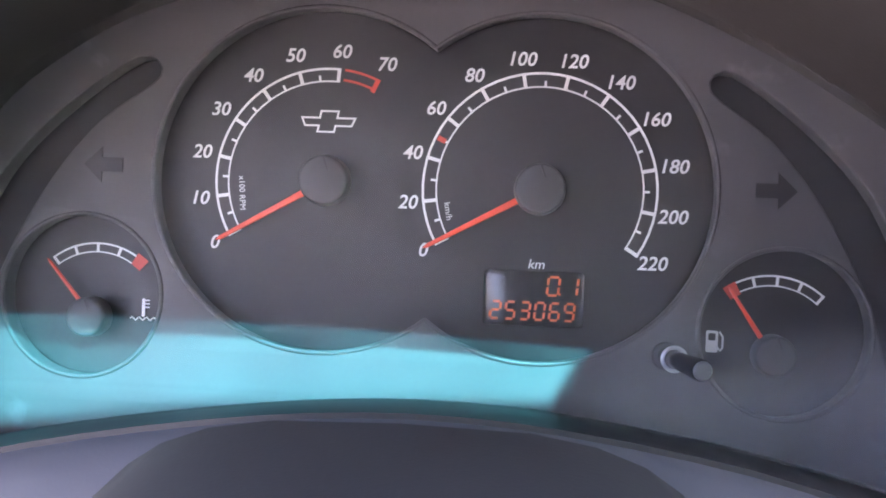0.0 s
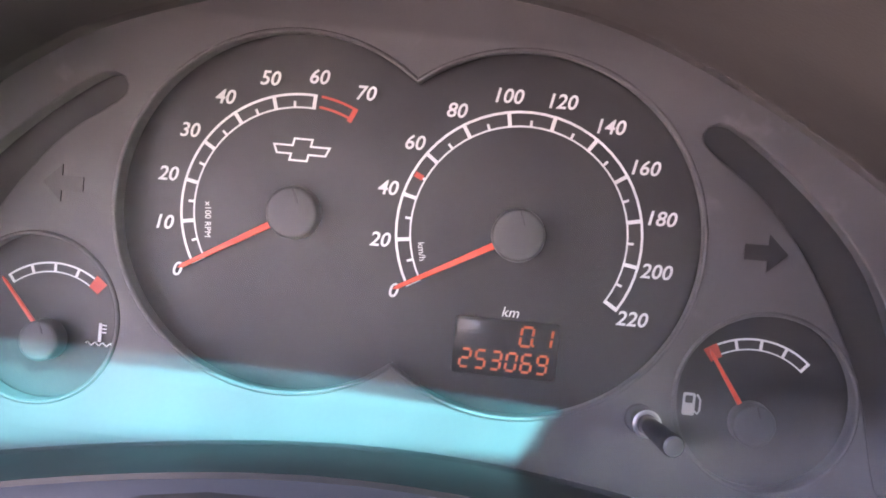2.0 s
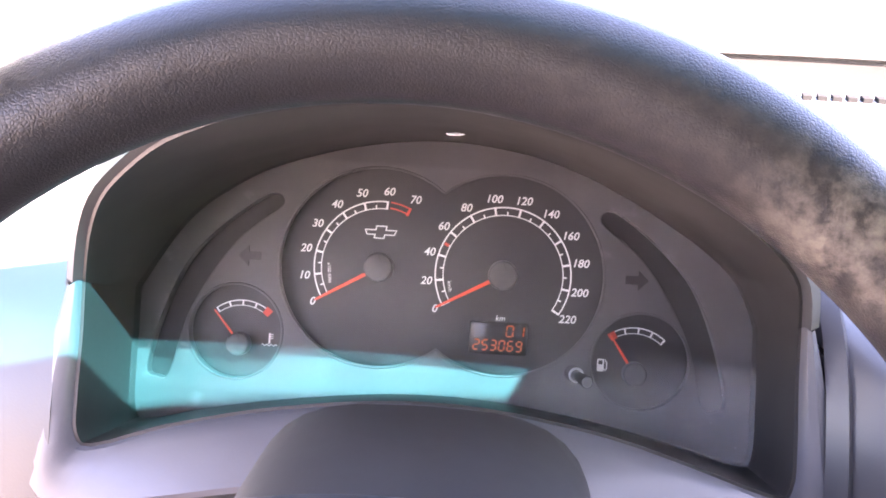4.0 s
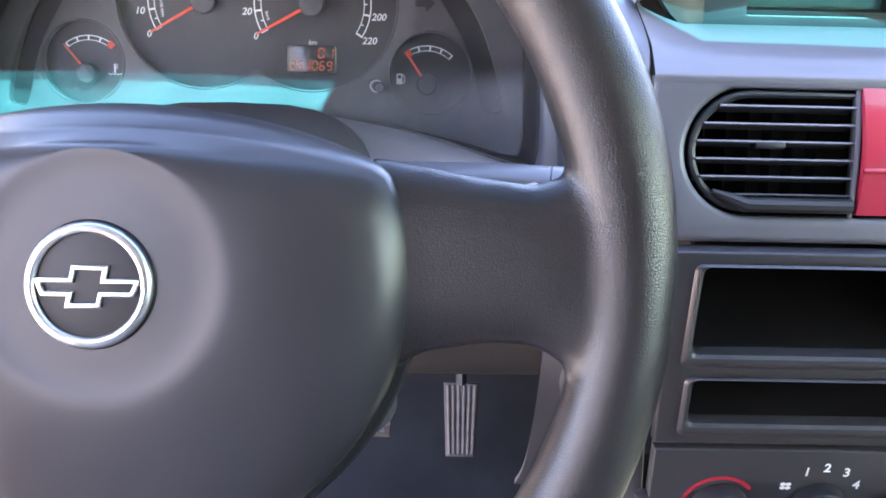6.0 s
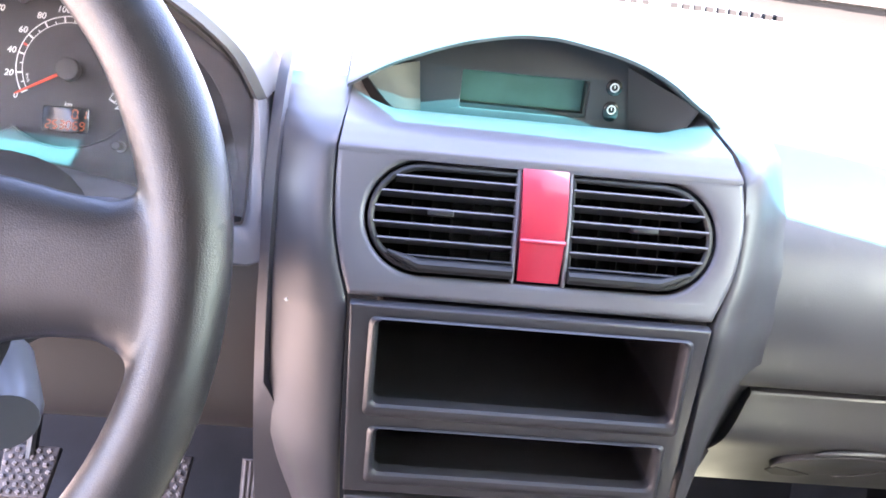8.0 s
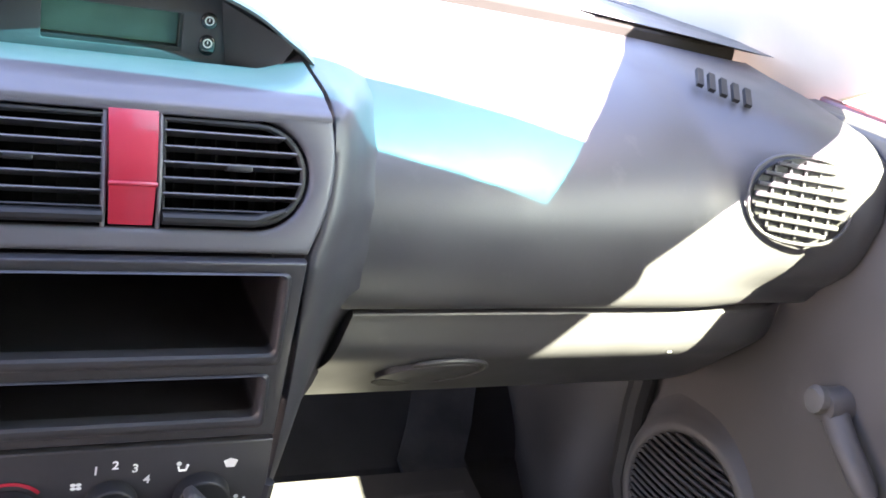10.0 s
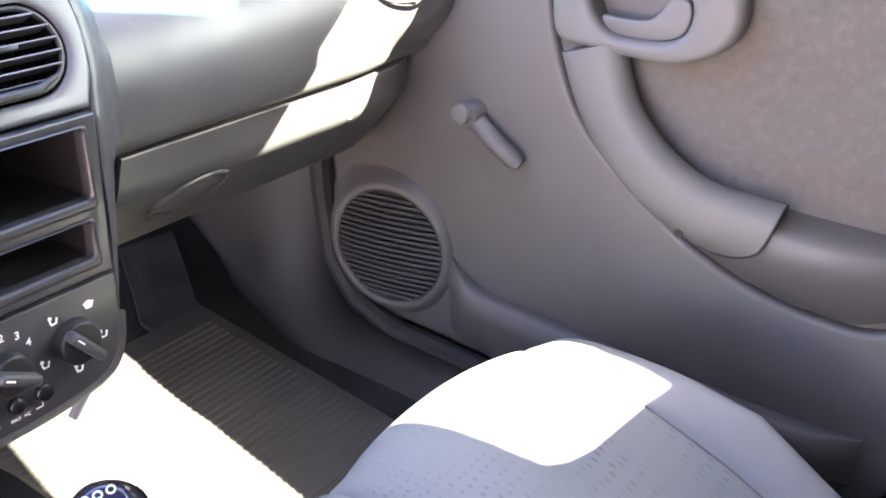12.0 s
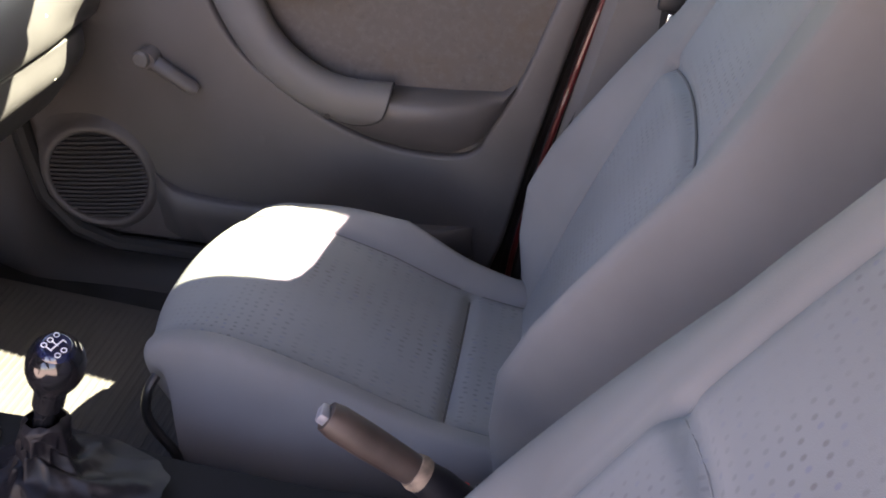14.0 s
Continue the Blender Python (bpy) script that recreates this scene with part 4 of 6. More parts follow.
part("stalk_tip", tube([(0.1586, 0.100, 0.7765), (0.170, 0.098, 0.777), (0.176, 0.0975, 0.7765)], [0.0106, 0.0102, 0.007], 18, flat=0.62, up=(0, 0, 1)), BEZEL, stalk)
STP = Plane((0.150, 0.0908, 0.7755), (1, -0.12, 0), (0, 0.2, 1))
part("wiper_symbol", plate([[(-0.008, 0.002), (0.0, 0.0045), (0.008, 0.002), (0.0065, 0.0005), (0.004, -0.003), (-0.004, -0.003), (-0.0065, 0.0005)], [(-0.0055, 0.0012), (-0.0038, -0.0024), (0.0038, -0.0024), (0.0062, 0.0012), (0.0, 0.0038)]], STP, 0.0006, 0, 0.0006), WHITE, stalk)

WU = Vector((0, math.sin(radians(22.5)), math.cos(radians(22.5))))
WH = Plane((0, 0.0100, 0.7780), (1, 0, 0), WU)
wheel = thing("steering_wheel", "black grained steering wheel with a worn rim and plain airbag pad", "steering wheel", tuple(WH.o))
RR, RT = 0.1748, 0.0166
rows = []
for k in range(96):
    t = 2 * math.pi * k / 96
    e = Vector((math.cos(t), math.sin(t)))
    fat = 1 + 0.10 * math.exp(-((math.degrees(t) - 18) / 14) ** 2) + 0.10 * math.exp(-((math.degrees(t) - 162) / 14) ** 2)
    rows.append([WH(e.x * (RR + RT * fat * math.cos(s)), e.y * (RR + RT * fat * math.cos(s)), RT * 0.95 * math.sin(s)) for s in (2 * math.pi * j / 20 for j in range(20))])
skin_bm = grid(rows, close_u=True, close_v=True)
for sg in (1, -1):
    rows = []
    for u, v0, v1, w, th in ((0.085, -0.040, 0.041, -0.004, 0.012), (0.105, -0.027, 0.0380, -0.004, 0.012), (0.125, -0.0235, 0.0340, -0.003, 0.012), (0.142, -0.0238, 0.0320, -0.002, 0.012), (0.152, -0.029, 0.0355, -0.001, 0.0115),
                             (0.160, -0.042, 0.047, 0.0, 0.0108), (0.167, -0.044, 0.049, 0.0, 0.0128), (0.1735, -0.030, 0.034, 0.0, 0.0142)):
        ring = []
        for j in range(24):
            t = 2 * math.pi * j / 24
            cx, sx = math.cos(t), math.sin(t)
            ring.append(WH(sg * u, (v0 + v1) / 2 + (v1 - v0) / 2 * math.copysign(abs(cx) ** 0.72, cx), w + th * math.copysign(abs(sx) ** 0.85, sx)))
        rows.append(ring)
    grid(rows, close_u=True, cap=True, bm=skin_bm)

rim = part("rim", skin_bm, LEATHER, wheel, "grained rim and spokes in one moulded skin, with pale scuffs")
melt = rim.modifiers.new("moulded", "REMESH")
melt.mode, melt.voxel_size, melt.use_smooth_shade = "VOXEL", 0.0018, True
soften = rim.modifiers.new("fillet", "SMOOTH")
soften.factor, soften.iterations = 0.5, 12


def pad_outline(r=0.0985, top=0.0505, bend=1.45):
    pts = []
    for k in range(64):
        t = 2 * math.pi * k / 64
        a, b = r * math.cos(t), r * math.sin(t)
        lim = top - bend * a * a - 0.0006
        if b > 0:
            b = 1 / ((1 / max(b, 1e-6)) ** 6 + (1 / max(lim, 1e-6)) ** 6) ** (1 / 6)
        pts.append((a, b))
    return pts


po = pad_outline(0.1000)
rows = [[WH(a, b, w) for a, b in pad_outline(r, tp, bd)] for r, tp, bd, w in ((0.1010, 0.0590, 2.4, -0.020), (0.1012, 0.0585, 2.4, -0.010), (0.1012, 0.0565, 2.1, -0.002), (0.1008, 0.0535, 1.7, 0.003))]
rows += [[WH(a * f, b * f, w) for a, b in po] for f, w in ((0.998, 0.0068), (0.975, 0.0100), (0.94, 0.0128), (0.88, 0.0162))]


def dish(r, mix=0.0, f=0.88):
    """A circle round the emblem, or a step on the way out to the pad's edge."""
    ring = []
    for k, (a, b) in enumerate(po):
        t = 2 * math.pi * k / 64
        ring.append((r * math.cos(t) * (1 - mix) + a * f * mix, r * math.sin(t) * (1 - mix) + b * f * mix))
    return ring


rows += [[WH(a, b, w) for a, b in dish(0.0405, mix)] for mix, w in ((0.75, 0.0192), (0.5, 0.0215), (0.25, 0.0230), (0.08, 0.0237))]
rows += [[WH(a, b, w) for a, b in dish(r)] for r, w in ((0.0405, 0.0237), (0.0385, 0.02345), (0.0355, 0.0230), (0.030, 0.0228), (0.0001, 0.0228))]
part("airbag_pad", grid(rows, close_u=True), PAD, wheel, "plain dark grey airbag cover")
so = pad_outline(0.1055, 0.0505)
rows = [[WH(a * f, b * f, w) for a, b in so] for f, w in ((0.97, -0.030), (1.0, -0.022), (1.0, -0.010), (0.985, -0.004), (0.94, -0.003))]
part("pad_skirt", grid(rows, close_u=True), BLACK, wheel)
part("column_boss", tube([WH(0, 0, -0.03), WH(0, 0, -0.055)], 0.040, 24), BLACK, wheel)
EMB = Plane(WH(-0.0014, -0.0026, 0.0228), (1, 0, 0), WU)
part("emblem_dish", cyl(0.0212, 0.0200, 0.0024, EMB.m(0, 0, 0.0008), 48, 0.0006), BLACK, wheel, "black emblem disc")
part("emblem_ring", tube([EMB(0.0185 * math.cos(t), 0.0185 * math.sin(t), 0.0022) for t in (2 * math.pi * k / 64 for k in range(64))], 0.0021, 12, closed=True, flat=0.8), SATIN, wheel, "chrome ring")
bw = [(a * 1.95, b * 1.95) for a, b in bow]
bi = inset(bw, 0.0016)
part("emblem_shape", plate([bw, bi], EMB, 0.0020, 0.0005, 0.0036), SATIN, wheel, "chrome outlined emblem shape")

# ---- centre console ----
SL = math.atan(0.353)
VP = Plane((0, 0.1700, 0.7160), (1, 0, 0), (0, math.sin(SL), math.cos(SL)))
CP = Plane((0, 0.1620, 0.0), (1, 0, 0), (0, 0, 1))
console = thing("centre_console", "dark grey centre console with an empty radio slot", "console", (0.342, 0.25, 0.20))
V0, V1 = 0.0140, 0.0815
vr = (V1 - V0) / 2
stadium = circle(0.2385 + vr, (V0 + V1) / 2, vr, 20, 90, 270) + circle(0.4480 - vr, (V0 + V1) / 2, vr, 20, -90, 90)
edge_l = smooth([(0.2325, 0.0, 0), (0.2260, 0.020, 0), (0.2215, 0.045, 0), (0.2200, 0.070, 0), (0.2203, 0.0860, 0)], 5)
edge_r = smooth([(0.4615, 0.0860, 0), (0.4640, 0.070, 0), (0.4645, 0.050, 0), (0.4600, 0.025, 0), (0.4495, 0.0, 0)], 5)
vent_outline = [(p.x, p.y) for p in edge_l] + [(p.x, p.y) for p in edge_r]
part("vent_panel", plate([vent_outline, stadium], VP, 0.014, 0.0035, 0.002), BEZEL, console, "grey panel round the centre vents")
# ledge between the vents and the display pod
def along(table, z):
    """Linear reading of a table of (z, value)."""
    for (z0, v0), (z1, v1) in zip(table, table[1:]):
        if z <= z1:
            return v0 + (v1 - v0) * max(0.0, (z - z0) / (z1 - z0))
    return table[-1][1]


LIP = [(0.1965, 0.792), (0.203, 0.801), (0.217, 0.808), (0.240, 0.8125), (0.270, 0.8175), (0.300, 0.8240), (0.360, 0.845)]
rows = []
p0, p1 = VP(0, 0.0830, 0.0022), VP(0, 0.0868, 0.0020)
prof = smooth([(0, p0.y, p0.z), (0, p1.y, p1.z), (0, 0.2040, 0.8018), (0, 0.2120, 0.8052), (0, 0.2250, 0.8072), (0, 0.2450, 0.8072), (0, 0.273, 0.8068), (0, 0.2775, 0.8050), (0, 0.2785, 0.7980), (0, 0.300, 0.7960)], 4)
for i, p in enumerate(prof):
    s = i / (len(prof) - 1)
    x0, x1 = 0.2203 + 0.004 * s, 0.4615 - 0.007 * s
    row = []
    for k in range(41):
        e = k / 40
        u = abs(2 * e - 1)
        up = max(0, along(LIP, p.y) - max(p.z, 0.79)) * max(0, (u - (0.72 if p.y < 0.275 else 0.80)) / (0.28 if p.y < 0.275 else 0.20)) ** 1.5
        row.append(Vector((x0 + (x1 - x0) * e, p.y, p.z + up)))
    rows.append(row)
part("display_ledge", grid(rows), BEZEL, console)
# flanks beside the console: flush with its seam, then blending into the dash on either side
SEAM = [(0.455, 0.190, 0.062), (0.485, 0.182, 0.080), (0.500, 0.176, 0.092), (0.530, 0.170, 0.100), (0.600, 0.167, 0.1055), (0.660, 0.166, 0.1070), (0.700, 0.166, 0.1075), (0.714, 0.1690, 0.1088), (0.735, 0.1755, 0.1155), (0.755, 0.1830, 0.1195),
        (0.775, 0.1900, 0.1210), (0.792, 0.1965, 0.1208), (0.801, 0.2030, 0.1205), (0.808, 0.2170, 0.1196), (0.8125, 0.240, 0.1185), (0.8175, 0.270, 0.1175), (0.8240, 0.300, 0.1165), (0.845, 0.360, 0.1135), (0.861, 0.432, 0.1085)]
SIDE_Y, UPPER_Y = [(z, y) for y, z in SIDE], [(0.40, 0.26), (0.56, 0.245), (0.58, 0.240), (0.65, 0.228)] + [(z, y) for y, z in UPPER[2:]]
LEFT_X = [(0.455, 0.232), (0.52, 0.205), (0.60, 0.184), (0.70, 0.179), (0.87, 0.179)]
RIGHT_X = [(0.455, 0.452), (0.50, 0.458), (0.56, 0.486), (0.58, 0.492), (0.648, 0.508), (0.70, 0.512), (0.80, 0.516), (0.87, 0.500)]
CX = 0.3415
for sg in (-1, 1):
    rows = []
    for p in smooth([(xe, y, z) for z, y, xe in SEAM], 3):
        z = p.z
        x0, x1 = CX + sg * (p.x + 0.0012), along(LEFT_X if sg < 0 else RIGHT_X, z)
        y1 = along(SIDE_Y if sg < 0 else UPPER_Y, z) + (0.002 if sg < 0 else 0.0015)
        y1 = max(y1, p.y + 0.001)
        lip = Vector((0, 0.010, 0)) if z < 0.79 else Vector((0, 0.002, -0.006))
        row = [Vector((x0, p.y + 0.0026, z)) + lip, Vector((x0, p.y + 0.0026, z)), Vector((x0 + sg * 0.0012, p.y + 0.0014, z))]
        for k in range(1, 9):
            f = k / 8
            e = f * f if sg < 0 else f * f * (3 - 2 * f)
            row.append(Vector((x0 + sg * 0.0012 + (x1 - x0) * f, p.y + 0.0014 + (y1 - p.y) * e, z)))
        row.append(Vector((x1 + sg * 0.004, y1 + 0.04, z - (0.0 if z < 0.80 else 0.01))))
        rows.append(row)
    part("side_cheek", grid(rows), DASH, console, angle=60)


def chip(o, n, size, parent):
    """A small pale chip, uneven in outline, knocked into a panel."""
    n = Vector(n).normalized()
    u = n.cross(Vector((0, 0, 1))).normalized() * -1
    edge = [(-1.0, -0.1), (-0.35, 0.25), (0.0, 1.0), (0.2, 0.25), (0.9, 0.1), (0.3, -0.35), (-0.2, -0.45)]
    part("chip", plate([[(a * size, b * size * 0.8) for a, b in edge]], Plane(Vector(o), u, n.cross(u)), 0.0004, 0, 0.0005), WHITE, parent, "small pale chip")


chip((0.1962, 0.1851, 0.7030), (-0.716, -0.697, 0.042), 0.0022, console)
chip((0.7898, 0.2054, 0.6996), (-0.01, -0.997, 0.079), 0.0030, dashboard)
chip((0.8100, 0.2278, 0.6048), (0.0, -0.833, -0.553), 0.0022, glovebox)
radio_o = rounded(0.2515, 0.6505, 0.4335, 0.7055, 0.003)
slot_o = rounded(0.2555, 0.6040, 0.4285, 0.6345, 0.005)
part("radio_panel", plate([[(0.2385, 0.5890), (0.4425, 0.5890), (0.4478, 0.7135), (0.2345, 0.7135)], radio_o, slot_o], CP, 0.010, 0.0018, 0.0), CONSOLE, console, "black panel with two open slots")
for a0, b0, a1, b1, d in ((0.2515, 0.6505, 0.4335, 0.7055, 0.15), (0.2555, 0.6040, 0.4285, 0.6345, 0.10)):
    lp = rounded(a0 - 0.001, b0 - 0.001, a1 + 0.001, b1 + 0.001, 0.004)
    bm = grid([[CP(a, b, c) for a, b in lp] for c in (-0.006, -d)], close_u=True)
    bm.faces.new([bm.verts.new(CP(a, b, -d)) for a, b in lp])
    part("slot_lining", bm, LINING, console)
    lip = [(0.0052, 0.0004, 1.6), (0.0042, 0.0018, 1.6), (0.0026, 0.0026, 1.5), (0.0012, 0.0020, 1.2), (0.0, 0.0002, 1.0), (-0.0006, -0.008, 1.0)]
    rings = [[CP(a, b, c) for a, b in rounded(a0 - o, b0 - o * w, a1 + o, b1 + o * 0.3, 0.0045)] for o, c, w in lip]
    part("slot_lip", grid(rings, close_u=True), CONSOLE, console)
cl_out = [(0.2395, 0.5860), (0.4420, 0.5860), (0.4415, 0.5520), (0.4380, 0.5280), (0.4290, 0.5110), (0.4130, 0.5025), (0.38, 0.4975), (0.3415, 0.4960), (0.30, 0.4975), (0.2690, 0.5025), (0.2530, 0.5110), (0.2440, 0.5280), (0.2400, 0.5520)]
climate = thing("climate_panel", "black heater control panel with three knobs and small buttons", "heater controls", (0.342, 0.17, 0.495))
part("plate", plate([cl_out[:2] + [(p.x, p.y) for p in smooth([(a, b, 0) for a, b in cl_out[2:]], 3)]], CP, 0.010, 0.0015, 0.0008), CONSOLE, climate)
part("rim", tube([CP(p.x, p.y, -0.003) for p in smooth([(a * 1.0 + (0.002 if a > 0.34 else -0.002), b - 0.003, 0) for a, b in cl_out[2:]], 3)], 0.005, 8), DASH, console)
for a, b, r, turn in ((0.2825, 0.5430, 0.0185, -38), (0.3415, 0.5470, 0.0165, -28), (0.3980, 0.5465, 0.0185, -50)):
    kn = part("knob", cyl(r, r * 0.93, 0.012, CP.m(a, b, 0.0068), 40, 0.0015), BLACK, climate, "black rotary knob with a grip bar")
    part("grip", box((2 * r * 1.02, 0.009, 0.013), CP.m(a, b, 0.0165, turn), 0.0032, 3), GREYKNOB, kn)
    part("pointer", box((0.007, 0.0012, 0.0006), CP.m(a - r * 0.62 * math.cos(radians(turn)), b - r * 0.62 * math.sin(radians(turn)), 0.0233, turn)), WHITE, kn)
for nm, m_, d0, d1 in (("hot_arc", RED, 40, 165), ("cold_arc", BLUE, 165, 290)):
    part(nm, strip_arc(bmesh.new(), CP, 0.2825, 0.5430, 0.0212, 0.0238, d0, d1, 0.0013), m_, climate, "red hot mark" if nm == "hot_arc" else "blue cold mark")
for s, a, b in (("1", 0.3315, 0.5705), ("2", 0.3430, 0.5737), ("3", 0.3550, 0.5705), ("4", 0.3625, 0.5615)):
    part("numeral", lettering(s, CP, a, b, 0.0085, 0.05, 0.0012, bold=0.00015), WHITE, climate)


def fan_mark(a, b, s):
    bm = bmesh.new()
    for k in range(4):
        t = math.pi / 4 + k * math.pi / 2
        bmesh.ops.create_circle(bm, cap_ends=True, segments=10, radius=s * 0.42, matrix=CP.m(a + s * 0.55 * math.cos(t), b + s * 0.45 * math.sin(t), 0.0012) @ Matrix.Diagonal((1, 0.75, 1, 1)))
    return bm


part("fan_symbol", fan_mark(0.3205, 0.5600, 0.0042), WHITE, climate)
for a, b in ((0.3845, 0.5695), (0.4240, 0.5400), (0.3720, 0.5380), (0.3985, 0.5215)):
    bm = plate([circle(a - 0.0025, b + 0.0022, 0.0016, 12)], CP, 0.0003, 0, 0.0013)
    tube([CP(a - 0.0028, b, 0.0012), CP(a - 0.002, b - 0.003, 0.0012), CP(a + 0.002, b - 0.003, 0.0012), CP(a + 0.0032, b + 0.0012, 0.0012)], 0.0008, 6, bm=bm)
    part("airflow_symbol", bm, WHITE, climate)
part("defrost_symbol", plate([[(0.4105, 0.5715), (0.4150, 0.5735), (0.4200, 0.5715), (0.4180, 0.5665), (0.4125, 0.5665)]], CP, 0.0003, 0, 0.0013), WHITE, climate)
for a, r in ((0.3205, 0.0076), (0.3430, 0.0068), (0.3655, 0.0076)):
    part("button", cyl(r, r * 0.9, 0.006, CP.m(a, 0.5180, 0.0035), 28, 0.0012), GLOSSBLACK, climate, "small round black button")
part("print", lettering("MAX  AC", CP, 0.3450, 0.5055, 0.0038, 0.0, 0.0012), WHITE, climate)
part("print_line", plate([[(0.3225, 0.5055), (0.3290, 0.5055), (0.3290, 0.5060), (0.3230, 0.5060), (0.3230, 0.5085), (0.3225, 0.5085)]], CP, 0.0002, 0, 0.0012), WHITE, climate)
part("print_line", plate([[(0.3640, 0.5055), (0.3580, 0.5055), (0.3580, 0.5060), (0.3635, 0.5060), (0.3635, 0.5090), (0.3640, 0.5090)]], CP, 0.0002, 0, 0.0012), WHITE, climate)

# centre vents
vents = thing("centre_vents", "black slatted twin air vents behind a red lacquered divider", "air vent", (0.342, 0.19, 0.73))
lp = [(a, b) for a, b in stadium]
bm = grid([[VP(a, b, c) for a, b in lp] for c in (0.0, -0.06)], close_u=True)
bm.faces.new([bm.verts.new(VP(a, b, -0.06)) for a, b in lp])
part("duct", bm, DEEPSHADE, vents)
vm = (V0 + V1) / 2
for side in (0, 1):
    x_in, x_out = ((0.3270, 0.2420), (0.3600, 0.4445))[side]
    sg = 1 if x_out > x_in else -1
    r = vr - 0.004
    cx = x_out - sg * r
    frame_lp = [(x_in, vm + r), (cx, vm + r)] + [(cx + sg * r * math.cos(t), vm + r * math.sin(t)) for t in (math.pi / 2 - math.pi * k / 14 for k in range(1, 14))] + [(cx, vm - r), (x_in, vm - r)]
    insert = part("vent_insert", tube([VP(a, b, -0.001) for a, b in frame_lp], 0.0022, 8, closed=True), BLACK, vents, "black vent frame with slats")
    for k in range(6):
        b = vm - r + 0.0075 + k * (2 * r - 0.011) / 5.3
        chord = math.sqrt(max(r * r - (b - vm) ** 2, 0)) if b < vm + r else 0
        a1 = cx + sg * (chord - 0.0015)
        rows = []
        for a in (x_in, a1):
            rows.append([VP(a, b + 0.0006, 0.0024), VP(a, b - 0.0002, 0.0028), VP(a, b - 0.0008, 0.0022), VP(a, b - 0.0030, -0.013), VP(a, b - 0.0020, -0.013)])
        part("slat", grid(rows, close_u=True, cap=True), SLATEDGE if k else BLACK, insert)
    for k in range(6):
        a = x_in + sg * (0.010 + k * 0.0125)
        part("vane", box((0.0014, 2 * r * 0.80, 0.016), VP.m(a, vm - 0.002, -0.030)), DEEPSHADE, insert)
    part("thumb_tab", box((0.016, 0.004, 0.010), VP.m((x_in + x_out) / 2 + sg * 0.002, vm + 0.0035, -0.002), 0.0012), BLACK, insert)
    part("lower_lip", tube([VP(x_in, vm - r + 0.002, 0.002), VP(cx, vm - r + 0.002, 0.002), VP(cx + sg * r * 0.62, vm - r * 0.70, 0.002)], [0.0040, 0.0040, 0.0015], 10), BLACK, insert)
rows = []
for k in range(15):
    b = V0 + 0.0015 + (V1 - V0 - 0.0015) * k / 14
    bul = 0.0105 * math.sin(math.pi * (k + 1.2) / 17)
    wd = 0.0142 - 0.0016 * (1 - k / 14)
    rows.append([VP(0.3425 + e * wd, b, bul - (0.004 if abs(e) > 0.98 else 0) - 0.0012 * e * e) for e in (-1, -0.97, -0.5, 0, 0.5, 0.97, 1)])
part("red_divider", thicken(grid(rows), 0.003), RED, vents, "glossy red lacquered divider")
part("divider_crease", tube([VP(0.3425 + e * 0.0132, V0 + 0.0015 + (V1 - V0 - 0.0015) * 5 / 14, 0.0101 - 0.0012 * e * e) for e in (-1, -0.5, 0, 0.5, 1)], 0.0015, 10), RED, vents, "rounded ridge across the divider")
for e in (-1, 1):
    part("divider_edge", tube([VP(0.3425 + e * 0.0152, V0 + (V1 - V0) * k / 10, 0.004 * math.sin(math.pi * k / 10)) for k in range(11)], 0.0014, 8), BEZEL, vents)

# display pod
pod = thing("display_pod", "arched dark pod holding a blank green clock display", "dash display", (0.335, 0.30, 0.80))
POD = Plane((0, 0.2820, 0), (1, 0, 0), (0, 0, 1))
ARCH = [(0.2245, 0.8262), (0.2490, 0.8410), (0.2830, 0.8550), (0.3050, 0.8612), (0.3240, 0.8648), (0.3400, 0.8656), (0.3560, 0.8646), (0.3920, 0.8576), (0.4220, 0.8462), (0.4460, 0.8308), (0.4550, 0.8255)]
arch = [(p.x, p.y) for p in smooth([(a, b, 0) for a, b in ARCH], 4)]
rows = []
for a, b in [(0.2200, 0.8235)] + arch + [(0.4595, 0.8215), (0.4640, 0.8175)]:
    e = max(0.0, 1 - ((a - 0.3405) / 0.118) ** 2)
    y0 = 0.260 - 0.010 * e
    rows.append([Vector((a, 0.337, b - 0.004)), Vector((a, y0 + 0.002, b - 0.0032)), Vector((a, y0, b - 0.001)), Vector((a, y0 + 0.003, b + 0.0010)), Vector((a, y0 + 0.03, b + 0.0035 * e + 0.001 + (0.009 if a > 0.34 else 0.002) * (1 - e))), Vector((a, y0 + 0.08, b + 0.004 * e + 0.002 + (0.023 if a > 0.34 else 0.016) * (1 - e))),
                 Vector((a * 0.98 + 0.0067, 0.434, 0.8630))])
part("hood", grid(rows), DASH_TOP, pod, "arched hood shell")
floor_line = [(0.2360, 0.8255), (0.2430, 0.8120), (0.2520, 0.8020), (0.2620, 0.8005), (0.4120, 0.7995), (0.4340, 0.8020), (0.4430, 0.8110), (0.4520, 0.8240)]
face_lp = [(a, b - 0.001) for a, b in arch[3:-3]] + floor_line[::-1]
part("face", plate([face_lp, rounded(0.2945, 0.8085, 0.3812, 0.8340, 0.0015)], POD, 0.004, 0.0005, -0.012), CONSOLE, pod, "dark display face")
part("screen", plate([rounded(0.2900, 0.8040, 0.3860, 0.8385, 0.002)], POD, 0.002, 0, -0.0215), SCREEN, pod, "blank greenish liquid crystal screen")
part("screen_sill", box((0.0866, 0.010, 0.0032), POD.m(0.3378, 0.8098, -0.0175) @ pose(0, 0, 0, 90, 0, 0)), BLACK, pod, "dark lower edge of the screen window")
